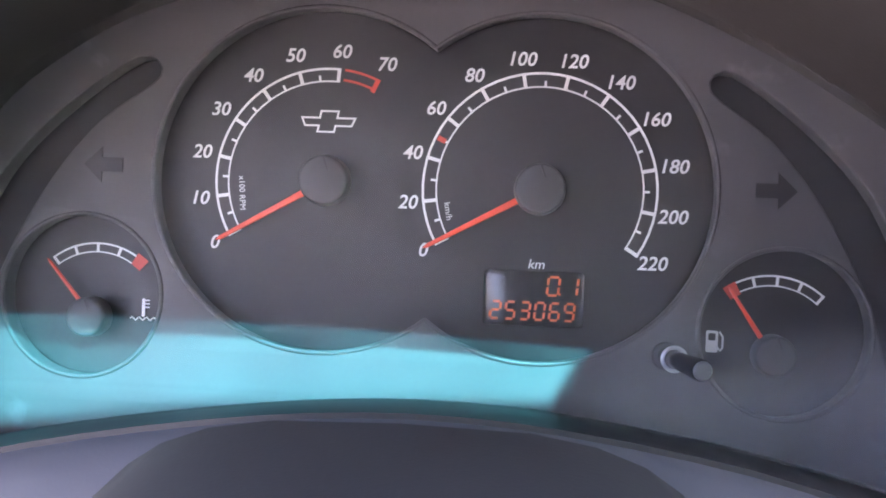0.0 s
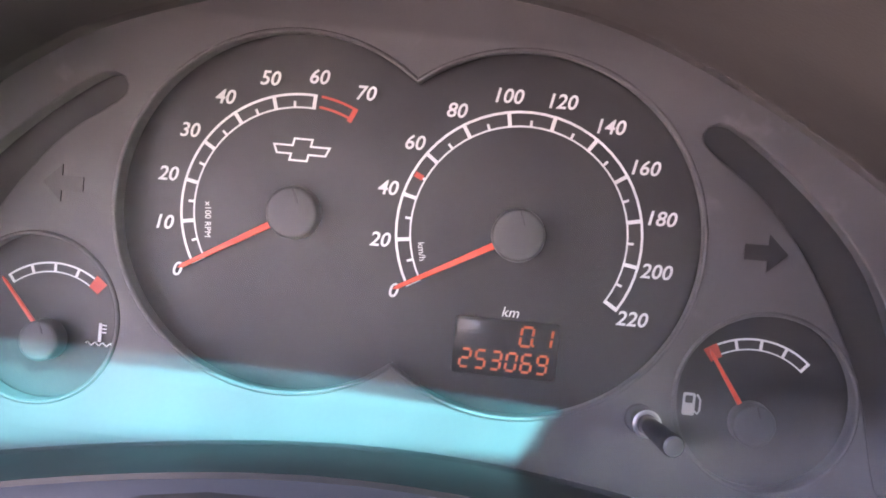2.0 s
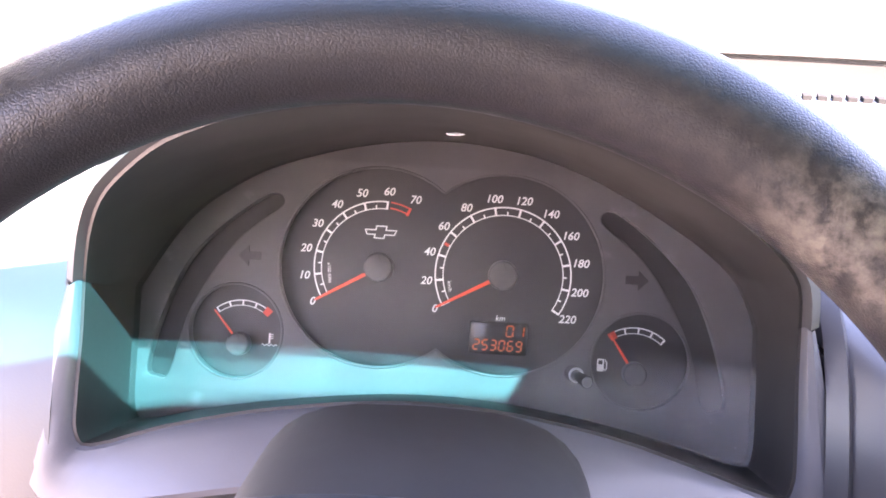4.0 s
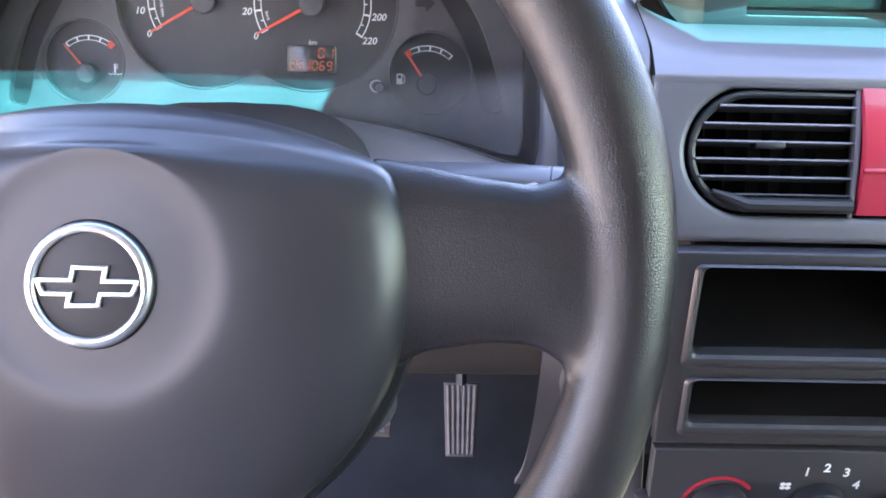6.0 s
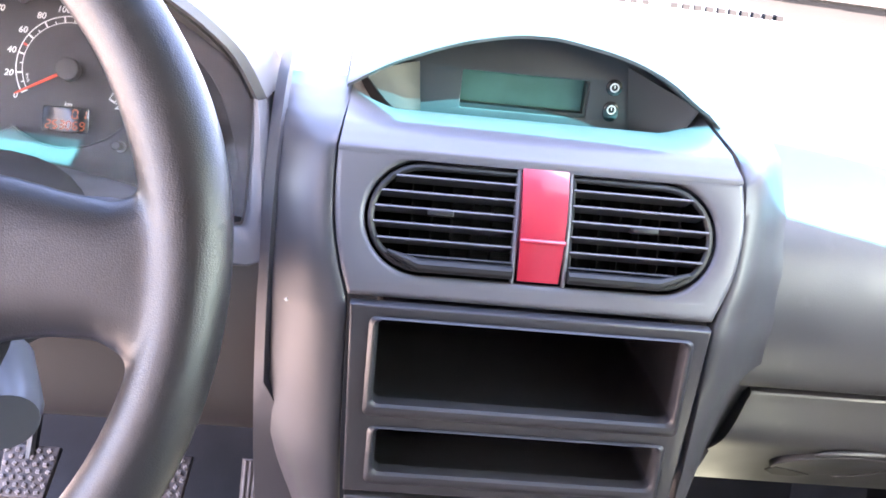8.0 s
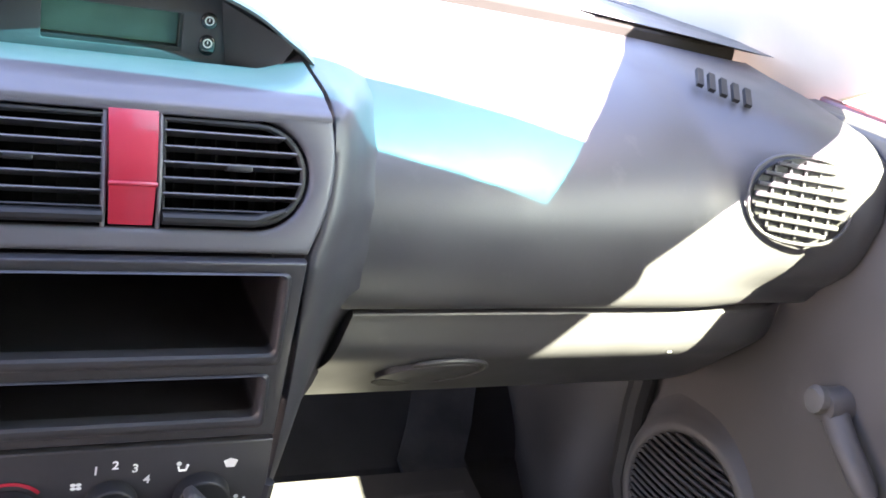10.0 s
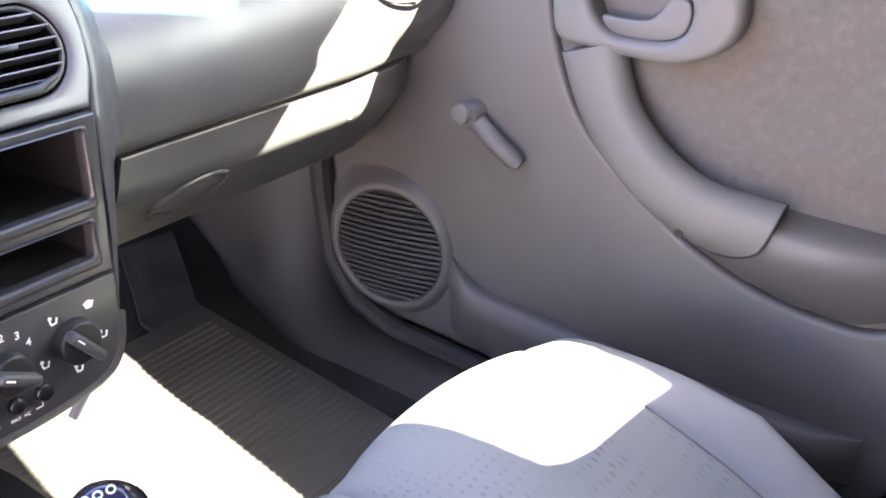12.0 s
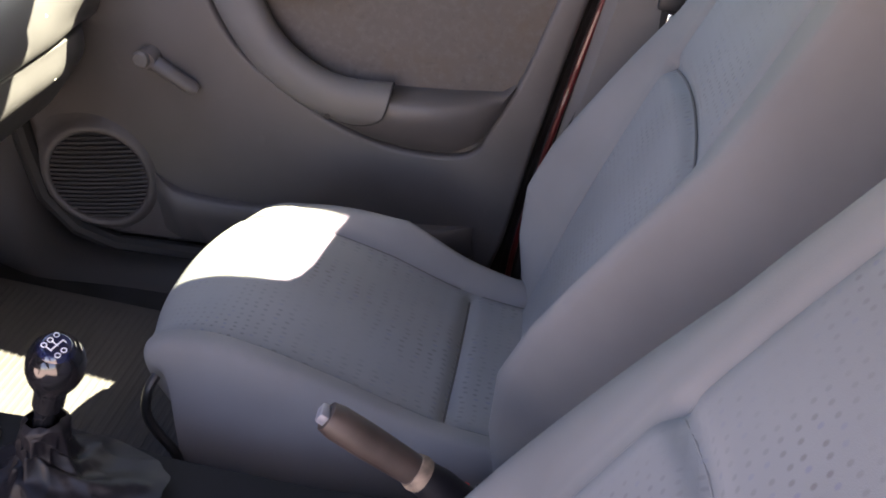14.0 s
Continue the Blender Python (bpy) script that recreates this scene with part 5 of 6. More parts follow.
part("screen_jamb", box((0.0022, 0.0240, 0.0090), POD.m(0.3802, 0.8212, -0.0180)), BLACK, pod)
for b, hh in ((0.8165, 0.0085), (0.8315, 0.0056)):
    bt = part("button", plate([rounded(0.3978 - 0.0054, b - hh, 0.3978 + 0.0054, b + 0.0054, 0.0052)], POD, 0.004, 0.0010, -0.0095), GLOSSBLACK, pod, "small rounded black clock button")
    part("button_mark", tube([POD(0.3978 + 0.0027 * math.cos(t), b + 0.0027 * math.sin(t), -0.0094) for t in (2 * math.pi * k / 20 for k in range(20))], 0.00045, 6, closed=True), WHITE, bt)
    part("button_hand", plate([rounded(0.3975, b - 0.0004, 0.3981, b + 0.0017, 0.0002)], POD, 0.0004, 0, -0.0092), WHITE, bt)
for lp in (((0.2290, 0.2720, 0.8290), (0.2440, 0.2780, 0.8110), (0.2530, 0.2790, 0.8030), (0.2650, 0.2925, 0.8370), (0.2668, 0.2925, 0.8190), (0.2685, 0.2925, 0.8020)), ((0.4520, 0.2700, 0.8255), (0.4450, 0.2730, 0.8110), (0.4365, 0.2760, 0.8035), (0.4050, 0.2925, 0.8460), (0.4085, 0.2925, 0.8220), (0.4120, 0.2925, 0.8010))):
    part("cheek", thicken(grid([[Vector(p) for p in lp[:3]], [Vector(p).lerp(Vector(q), 0.5) + Vector((0, 0.004, 0)) for p, q in zip(lp[:3], lp[3:])], [Vector(p) for p in lp[3:]]]), 0.0012), BLACK, pod, "hollowed side of the display pod", angle=60)

# side vent at the passenger's end
side_vent = thing("side_vent", "round slatted air vent at the dash end", "air vent", (0.90, 0.23, 0.72))
SV = Plane((0.868, 0.1965, 0.762), (1, -0.36, 0), (0, 0.2, 1))
part("vent_ring", tube([SV(0.045 * math.copysign(abs(math.cos(t)) ** 0.8, math.cos(t)), 0.036 * math.copysign(abs(math.sin(t)) ** 0.8, math.sin(t)), -0.0005) for t in (2 * math.pi * k / 40 for k in range(40))], 0.0016, 10, closed=True), DASH, side_vent)
part("vent_back", cyl(0.034, 0.034, 0.004, SV.m(0, 0, -0.0035) @ Matrix.Diagonal((1.22, 1, 1, 1)), 40), BLACK, side_vent)
for k in range(7):
    b = -0.027 + k * 0.0090
    w = 1.22 * math.sqrt(0.0345 ** 2 - b * b)
    part("slat", box((2 * w * 0.97, 0.0036, 0.004), SV.m(0, b, 0.0012), 0.001), DASH, side_vent)
for k in range(5):
    a = -0.026 + k * 0.013
    h = 0.0345 * math.sqrt(max(0.0, 1 - (a / 0.042) ** 2))
    part("vane", box((0.0020, 2 * h * 0.92, 0.003), SV.m(a, 0, -0.0008)), DASH, side_vent)
defrost = thing("defroster_grille", "row of small defroster slots in the dash top, shade put in their colour", "air vent", (MID, 0.72, 0.87))
# solid boxes, not openings: the slots' shade is put into the colour
for k in range(40):
    part("slot", box((0.0075, 0.034, 0.010), pose(0.105 + k * 0.0125 + 0.018 * (k // 10), 0.662, 0.8692 - 0.045 * max(0.0, k * 0.0125 - 0.19) ** 2, 0, 0, -14)), DEEPSHADE, defrost)

# demister openings as solid black boxes, shaded by colour alone
for k in range(5):
    f = k / 4
    part("demister_slot", box((0.006, 0.020, 0.004), Matrix.Translation(Vector((0.823, 0.308, 0.832)).lerp(Vector((0.849, 0.272, 0.826)), f)) @ Matrix.Rotation(radians(35), 4, "X") @ Matrix.Rotation(radians(-20), 4, "Z")), BLACK, side_vent, "demister slot with its shade put in the colour")

# ---- floor things ----
def ribbed(name, x0, x1, y0, y1, z, material, label, step=0.010, up=0.0009, rise=0.0):
    ob = thing(name, label, "floor mat", ((x0 + x1) / 2, (y0 + y1) / 2, z))
    lift = lambda p: (p[0], p[1], p[2] + rise * max(0, p[1] - y0) / (y1 - y0))
    bm = box((x1 - x0, y1 - y0, 0.008), pose((x0 + x1) / 2, (y0 + y1) / 2, z + 0.004), 0.003)
    for v in bm.verts:
        v.co = lift(v.co)
    part("mat", bm, material, ob)
    bm = bmesh.new()
    n = int((y1 - y0 - 0.04) / step)
    for k in range(n):
        y = y0 + 0.02 + k * step
        rows = [[lift(p) for p in ((x, y - 0.003, z + 0.0078), (x, y - 0.0015, z + 0.008 + up), (x, y + 0.0015, z + 0.008 + up), (x, y + 0.003, z + 0.0078))] for x in (x0 + 0.02, x1 - 0.02)]
        grid(rows, bm=bm)
    tagged(part("ribs", bm, material, ob), kind="stuff")
    return ob


structure("footwell_ramp", thicken(grid([[(x, y, z) for x in (0.38, 0.95)] for y, z in ((-0.06, 0.192), (0.10, 0.207), (0.54, 0.262), (0.64, 0.36))]), 0.01), CARPET, "dark carpet rising towards the bulkhead", "floor")
ribbed("floor_mat", 0.42, 0.80, -0.02, 0.50, 0.198, MATTAN, "grey ribbed rubber mat on the passenger floor, partly sunlit", 0.011, rise=0.085)
ribbed("floor_mat", -0.20, 0.15, -0.05, 0.50, 0.19, MATBLUE, "dark ribbed rubber mat under the pedals", 0.010)


def pedal(x, y, z, w0, w1, h, tilt, lab, studs):
    """A pedal on its arm: a tapered rubber pad with studs or long ribs."""
    pd = thing("pedal", lab, "pedal", (x, y, z), "pedals")
    pm = pose(x, y, z, 90 + tilt)
    pl = Plane(pm.translation, pm.to_3x3() @ Vector((1, 0, 0)), pm.to_3x3() @ Vector((0, 1, 0)))
    part("pad", plate([[(-w1 / 2, -h / 2), (w1 / 2, -h / 2), (w0 / 2, h / 2), (-w0 / 2, h / 2)]], pl, 0.010, 0.002, 0.005), PEDAL, pd)
    if studs:
        bm = bmesh.new()
        for r in range(7):
            for c in range(5):
                v = -h * 0.40 + r * h * 0.133
                wide = w1 + (w0 - w1) * (v / h + 0.5)
                box((0.0048, 0.0048, 0.0026), pl.m((c - 2 + (0.25 if r % 2 else -0.25)) * wide * 0.19, v, 0.0060, 20 * (r - c)), 0.0008, 1, bm=bm)
        tagged(part("studs", bm, PEDALSTUD, pd), kind="stuff")
    else:
        for k in range(6):
            foot, head = (k - 2.5) * w1 * 0.155, (k - 2.5) * w0 * 0.155
            part("rib", tube([pl(foot, -h * 0.46, 0.0052), pl((foot + head) / 2, 0, 0.0056), pl(head, h * 0.46, 0.0052)], 0.0018, 8), PEDALSTUD, pd)
    part("arm", tube([(x, y + 0.01, z + 0.01), (x, y + 0.05, z + 0.08), (x, y + 0.07, z + 0.22)], 0.006, 8), BLACK, pd)


pedal(-0.086, 0.500, 0.361, 0.056, 0.046, 0.054, -50, "worn grey rubber clutch pedal", True)
pedal(0.048, 0.500, 0.3615, 0.055, 0.045, 0.053, -50, "worn grey rubber brake pedal", True)
pedal(0.142, 0.5125, 0.342, 0.036, 0.030, 0.075, -37, "worn ribbed rubber accelerator pedal", False)

tunnel = thing("centre_tunnel", "black plastic centre tunnel cover between the seats", "console", (0.30, -0.1, 0.19))
rows = []
for y, hw, h in ((0.36, 0.075, 0.42), (0.20, 0.082, 0.43), (0.05, 0.080, 0.42), (-0.03, 0.065, 0.412), (-0.10, 0.056, 0.400), (-0.25, 0.052, 0.38), (-0.45, 0.055, 0.37), (-0.75, 0.060, 0.36)):
    rows.append([Vector((0.285 + sx * hw, y, z)) for sx, z in ((-1.25, 0.185), (-1.08, h - 0.06), (-0.95, h - 0.015), (-0.8, h), (0, h + 0.004), (0.8, h), (0.95, h - 0.015), (1.08, h - 0.06), (1.25, 0.185))])
part("cover", grid(rows), TUNNELSKIN, tunnel)
tray = part("tray_grille", plate([rounded(0.245, 0.065, 0.322, 0.150, 0.012)], Plane((0, 0, 0.427), (1, 0, 0), (0, 1, 0)), 0.008, 0.002, 0.008), CONSOLE, tunnel, "dark grey tray insert with slots coloured as deep shade")
# tray slots are dark bars on top, their shade put into the colour
for k in range(6):
    part("slot", box((0.054, 0.0055, 0.002), pose(0.2835, 0.078 + k * 0.0115, 0.4352)), DEEPSHADE, tray)
lever = thing("gear_lever", "black gear lever with a glossy round knob and gathered boot", "gear lever", (0.27, -0.03, 0.41))
top_p, bot_p = Vector((0.270, -0.055, 0.575)), Vector((0.270, 0.005, 0.43))
ax = (top_p - bot_p).normalized()
prof = [(0.000, 0.0098), (0.060, 0.0098), (0.088, 0.0104), (0.0895, 0.0128), (0.092, 0.0138), (0.110, 0.0143), (0.116, 0.0165), (0.127, 0.0222), (0.138, 0.0254), (0.150, 0.0250), (0.160, 0.0215), (0.167, 0.0155), (0.1712, 0.0080), (0.1722, 0.0005)]
q = ax.to_track_quat("Z", "Y").to_matrix().to_4x4()
rows = [[Matrix.Translation(bot_p) @ q @ Vector((r * math.cos(t), r * math.sin(t), h)) for t in (2 * math.pi * k / 32 for k in range(32))] for h, r in [(a, b) for a, b in prof]]
part("knob", grid(rows, close_u=True, cap=True), GLOSSBLACK, lever, "glossy black knob")
CAPN = (ax + Vector((-0.24, -0.02, 0.0))).normalized()
CAPU = (Vector((0.95, -0.30, 0)) - CAPN * CAPN.dot(Vector((0.95, -0.30, 0)))).normalized()
KP = Plane(bot_p + ax * 0.144 + CAPN * 0.0252, CAPU, CAPN.cross(CAPU))
part("cap", cyl(0.0165, 0.0122, 0.005, KP.m(0, 0, 0.0005), 32, 0.0012), mat("cap_blue_black", (0.010, 0.014, 0.045), 0.12, stain=0.05, coat=0.6), lever, "blue-black cap with a white shift pattern")
bm = bmesh.new()
for a in (-0.007, 0, 0.007):
    tube([KP(a, -0.006, 0.0018), KP(a, 0.006 if a < 0.006 else 0.0, 0.0036)], 0.0006, 6, bm=bm)
tube([KP(-0.007, 0, 0.0036), KP(0.007, 0, 0.0036)], 0.0006, 6, bm=bm)
for a, b in ((-0.007, 0.0075), (-0.007, -0.0075), (0, 0.0075), (0, -0.0075), (0.007, 0.0075)):
    tube([KP(a + 0.0022 * math.cos(t), b + 0.0022 * math.sin(t), 0.0034) for t in (2 * math.pi * k / 14 for k in range(14))], 0.0005, 6, closed=True, bm=bm)
part("shift_pattern", bm, WHITE, lever)
rows = []
for k in range(27):
    f = k / 26
    c = bot_p.lerp(bot_p + ax * 0.074, f) + Vector((0, 0, -0.015 * (1 - f)))
    row = []
    for j in range(96):
        t = 2 * math.pi * j / 96
        r = 0.0235 + 0.050 * max(0, 1 - f * 1.7) ** 1.8
        fold = 1 - abs(math.sin(2.5 * t + 3.0 * f + 0.8 * math.sin(6 * f)))
        fold2 = 1 - abs(math.sin(4.5 * t - 5.0 * f + 1.1))
        r *= 1 + (0.26 * (fold ** 2 - 0.35) + 0.13 * (fold2 ** 2 - 0.35) + 0.03 * math.sin(13 * t + 9 * f)) * (0.25 + 0.75 * math.sin(math.pi * min(1, f * 1.15)) ** 0.7)
        if k > 24:
            r = (0.0212, 0.0172)[k - 25] * (1 + 0.07 * math.sin(5 * t + 1) + 0.05 * math.sin(9 * t))
        sag = 0.010 * math.sin(2 * t + 1.0) * math.sin(math.pi * f) + 0.005 * math.sin(5 * t + 22 * f) * math.sin(math.pi * f)
        row.append(c + Vector((r * math.cos(t) * 0.9, r * math.sin(t) * (1 + 0.45 * (1 - f) ** 3) - 0.020 * (1 - f) ** 3, sag)))
    rows.append(row)
part("boot", grid(rows, close_u=True), BOOT, lever, "creased black leatherette boot", angle=130)
hb = thing("handbrake", "worn brownish handbrake lever with a black gaiter between the seats", "handbrake", (0.265, -0.40, 0.40))
a_, b_ = Vector((0.262, -0.292, 0.536)), Vector((0.268, -0.366, 0.474))
c_ = Vector((0.272, -0.450, 0.395))
part("grip", tube([b_, b_.lerp(a_, 0.25), b_.lerp(a_, 0.6), b_.lerp(a_, 0.9), a_], [0.0140, 0.0150, 0.0158, 0.0155, 0.0135], 20), GRIP, hb, "worn brownish grip")
part("button", box((0.017, 0.012, 0.011), Matrix.Translation(a_ + (a_ - b_).normalized() * 0.003) @ (a_ - b_).to_track_quat("Z", "Y").to_matrix().to_4x4(), 0.003, 2), CLIP, hb, "pale grey clip over the release button")
part("gaiter", tube([b_, b_.lerp(c_, 0.2), b_.lerp(c_, 0.4), b_.lerp(c_, 0.6), b_.lerp(c_, 0.8), c_], [0.0150, 0.0180, 0.0175, 0.0215, 0.0230, 0.0300], 20), BOOT, hb, "creased black gaiter")
part("collar", tube([b_.lerp(a_, -0.06), b_.lerp(a_, 0.0), b_.lerp(a_, 0.06)], [0.0160, 0.0170, 0.0158], 20), TANCOLLAR, hb, "torn tan collar")
bk = thing("seat_belt_buckle", "black seat belt buckle with a red release button", "buckle", (0.335, -0.43, 0.37))
part("body", box((0.030, 0.022, 0.07), pose(0.335, -0.405, 0.352, 20, 0, 0), 0.005), BLACK, bk)
part("release", box((0.024, 0.016, 0.006), pose(0.335, -0.3930, 0.3870, 20, 0, 0), 0.0015), BUCKLE, bk, "red release button")


# ---- seats ----
BULGE = [(-0.03, 0.0), (0.0, 0.012), (0.065, 0.046), (0.134, 0.066), (0.20, 0.062), (0.255, 0.051), (0.35, 0.030), (0.424, 0.012), (0.52, 0.006), (0.70, 0.0)]
SIDE_ROLL = [(-0.50, 0.010), (-0.41, 0.016), (-0.33, 0.027), (-0.25, 0.042), (-0.19, 0.030), (-0.124, 0.012), (0.0, 0.0)]


def seat(xc, y0, lean, base, label, bulge=1.0, top=0.64, drop=0.0, edge=0.60, groove=0.008, thread=None):
    """A front seat: cushion with bolsters and seams, leaned backrest."""
    s = thing("car_seat", label, "car seat", (xc, y0 - 0.25, 0.19), "front seats")
    PATHC = smooth([(0, -0.045, 0.26), (0, -0.020, 0.33), (0, -0.014, 0.395), (0, -0.025, 0.435), (0, -0.054, 0.452), (0, -0.10, 0.457), (0, -0.16, 0.441), (0, -0.25, 0.402), (0, -0.34, 0.360), (0, -0.42, 0.338), (0, -0.50, 0.325)], 10)
    def cross(u, fr, i):
        """Height over the centre line and slope-in for u in -1..1."""
        a = abs(u)
        late = min(1, max(0, (i - 38) / 32)) if u > 0 else min(1, fr * 1.4)
        high = along(SIDE_ROLL, PATHC[i].y) * math.exp(-((a - 0.82) / 0.13) ** 2) if u > 0 else 0.015 * late * math.exp(-((a - 0.76) / 0.16) ** 2)
        bump = high - (0.001 + 0.006 * fr) * math.exp(-((a - 0.655) / 0.022) ** 2) + 0.010 * (1 - min(1, a / 0.65) ** 2) + 0.014 * (1 - fr) * (1 - a ** 2.5)
        if u > 0.60:
            bump -= 0.030 * (1 - late) * ((a - 0.60) / 0.40) ** 1.4
        roll = -0.20 * max(0, (a - 0.86) / 0.14) ** 2.2 if u > 0 else -0.20 * max(0, (a - 0.80) / 0.20) ** 2.2
        return bump + roll
    def top_point(i, u):
        """A point on the cushion's skin, i along it and u across."""
        p = PATHC[i]
        t = (PATHC[min(i + 1, len(PATHC) - 1)] - PATHC[max(i - 1, 0)]).normalized()
        nrm = Vector((0, t.z, -t.y))
        fr = min(1, i / 44)
        hw = 0.202 - 0.034 * (1 - min(1, i / 30)) ** 1.3
        seam = -0.011 * math.exp(-((p.y + 0.356) / 0.007) ** 2) if abs(u) < 0.66 else 0
        h = cross(u, fr, i)
        pos = p + nrm * (h + seam if h > -0.02 else -0.02) + Vector((0, 0, (h + 0.02) if h < -0.02 else 0))
        return Vector((xc + hw * u, pos.y + y0 - (0.120 * abs(u) ** 2.6 + (0.050 if u > 0 else 0.030) * abs(u) ** 5) * (1 - fr), max(pos.z, 0.24)))
    def cushion(u0, u1, n):
        rows = [[top_point(i, u0 + (u1 - u0) * k / n) for k in range(n + 1)] for i in range(len(PATHC))]
        return grid(rows, uv=lambda i, k: (u0 * 0.20 + (u1 - u0) * 0.20 * k / n, i * 0.0052))
    part("cushion_centre", cushion(-0.66, 0.66, 30), CLOTHDOT, s, "grey dash-patterned centre cloth", angle=80)
    part("cushion_bolster", cushion(0.655, 1.0, 16), CLOTH, s, angle=80)
    part("cushion_bolster", cushion(-1.0, -0.655, 16), CLOTH, s, angle=80)
    def seam_line(pts, name="seam"):
        part(name, tube(pts, 0.0016, 6), thread or SEAMDARK, s, "" if thread else "dark stitched seam")
    for u in (-0.657, 0.657):
        seam_line([top_point(i, u) + Vector((0, 0, 0.0006)) for i in range(4, len(PATHC) - 6, 2)])
    i_seam = min(range(len(PATHC)), key=lambda i: abs(PATHC[i].y + 0.356))
    seam_line([top_point(i_seam, u) + Vector((0, 0, 0.0006)) for u in [-0.65 + 1.3 * k / 20 for k in range(21)]])
    part("base_trim", box((0.37, 0.40, 0.09), pose(xc, y0 - 0.28, 0.245), 0.02), BLACK, s)
    part("adjust_bar", tube(smooth([(xc - 0.185, y0 - 0.20, 0.240), (xc - 0.198, y0 - 0.088, 0.310), (xc - 0.199, y0 - 0.068, 0.348), (xc - 0.199, y0 - 0.052, 0.377), (xc - 0.199, y0 - 0.047, 0.402), (xc - 0.196, y0 - 0.054, 0.430), (xc - 0.185, y0 - 0.060, 0.440)], 4), 0.0055, 10), BLACK, s, "bent black adjuster bar")
    L = Vector((0, -math.sin(radians(lean)), math.cos(radians(lean))))
    F = Vector((0, math.cos(radians(lean)), math.sin(radians(lean))))
    O = Vector((xc, *base))
    lift = -0.0010 if thread else 0.0006
    def insert_top(u):
        return 0.372 + 0.020 * (1 - (u / (edge + 0.02)) ** 2)
    def bk(h, u):
        """A point on the backrest's front."""
        hw = 0.220 + 0.014 * math.sin(min(h / 0.50, 1) * math.pi * 0.75) - 0.03 * max(0, (h - top + 0.20) / 0.20) ** 1.5
        a = abs(u)
        f = bulge * along(BULGE, h) * math.exp(-((a - 0.86) / 0.17) ** 2) - groove * math.exp(-((a - edge) / 0.022) ** 2) + 0.010 * math.sin(min(1, h / 0.6) * math.pi)
        if a < edge + 0.02:
            f += 0.005 / (1 + math.exp((h - insert_top(u)) / 0.004)) - groove * 1.1 * math.exp(-((h - insert_top(u) - 0.006) / 0.010) ** 2)
        f -= drop * max(0.0, h - 0.12) / 0.4 * min(1.0, max(0.0, (a - 0.62) / 0.25)) ** 1.5
        f -= 0.15 * max(0, (a - 0.88) / 0.12) ** 2.0
        f -= 0.06 * max(0, (h - top + 0.06) / 0.06) ** 2
        return O + L * h + Vector((hw * u, 0, 0)) + F * f
    hs = [top * k / 124 for k in range(125)]
    for nm, u0, u1, n, mt, lab in (("back_centre", -edge, edge, 24, CLOTHDOT, "grey dash-patterned centre cloth"), ("back_bolster", edge - 0.005, 1.0, 18, CLOTH, ""), ("back_bolster", -1.0, 0.005 - edge, 18, CLOTH, "")):
        part(nm, grid([[bk(h, u0 + (u1 - u0) * k / n) for k in range(n + 1)] for h in hs], uv=lambda i, k: ((u0 + (u1 - u0) * k / n) * 0.21, i * 0.005)), mt, s, lab, angle=80)
    seam_line([bk(insert_top(u) + 0.004, u) + F * lift for u in [edge * (-0.98 + 1.96 * k / 24) for k in range(25)]])
    for u in (-edge, edge):
        seam_line([bk(h, u) + F * lift for h in hs[2::3]])
    rows = []
    for h in hs:
        a, b = bk(h, -1.0), bk(h, 1.0)
        rows.append([a, a - F * 0.03 + Vector((0.02, 0, 0)), a - F * 0.05 + Vector((0.06, 0, 0)), b - F * 0.05 - Vector((0.06, 0, 0)), b - F * 0.03 - Vector((0.02, 0, 0)), b])
    part("back_shell", grid(rows), CLOTH, s, angle=80)
    return s


seat(0.592, 0.0, 25.5, (-0.430, 0.335), "grey cloth passenger seat with a sunlit cushion front")
seat(-0.010, 0.10, 33.5, (-0.348, 0.395), "grey cloth driver's seat beside the open doorway", 0.20, 0.66, 0.040, 0.46, 0.005, CLOTH)

# ---- passenger door ----
DP = Plane((0.945, 0, 0), (0, -1, 0), (0, 0, 1))


def D(pts, n=0, closed=False):
    """Door outline given as (y, z)."""
    if n:
        pts = [(p.x, p.y) for p in smooth([(y, z, 0) for y, z in pts], n, closed)]
    return [(-y, z) for y, z in pts]


door = thing("passenger_door", "closed grey plastic passenger door with a cloth insert", "car door", (0.96, -0.05, 0.25))
part_outer = [(0.43, 0.80), (0.44, 0.20), (-0.42, 0.18), (-0.60, 0.50), (-0.60, 0.815)]
part("outer_skin", plate([D(part_outer)], DP, 0.02, 0.004, -0.060), REDBODY, door, "dark red painted outer skin")
part("frame_gap", plate([D([(0.46, 0.80), (0.46, 0.17), (-0.45, 0.17), (-0.62, 0.50), (-0.62, 0.81)])], DP, 0.004, 0, -0.045), RUBBER, door, "black recess round the door")
edge_front = [(0.300, 0.822), (0.385, 0.70), (0.392, 0.55), (0.385, 0.45), (0.372, 0.36), (0.335, 0.308), (0.270, 0.280)]
edge_low = [(0.13, 0.268), (-0.05, 0.25), (-0.25, 0.24), (-0.355, 0.25)]
edge_rear = [(-0.375, 0.30), (-0.415, 0.45), (-0.460, 0.60), (-0.505, 0.74), (-0.535, 0.822)]
outer = D(edge_front, 4) + D(edge_low) + D(edge_rear)
part("door_shell", plate([outer], DP, 0.03, 0.006, -0.010), DOOR, door)
crease = [(0.062, 0.770), (0.052, 0.700), (0.018, 0.616), (-0.040, 0.556), (-0.111, 0.503), (-0.177, 0.470), (-0.235, 0.455), (-0.300, 0.450), (-0.335, 0.462), (-0.352, 0.490), (-0.400, 0.575), (-0.448, 0.690), (-0.475, 0.775)]
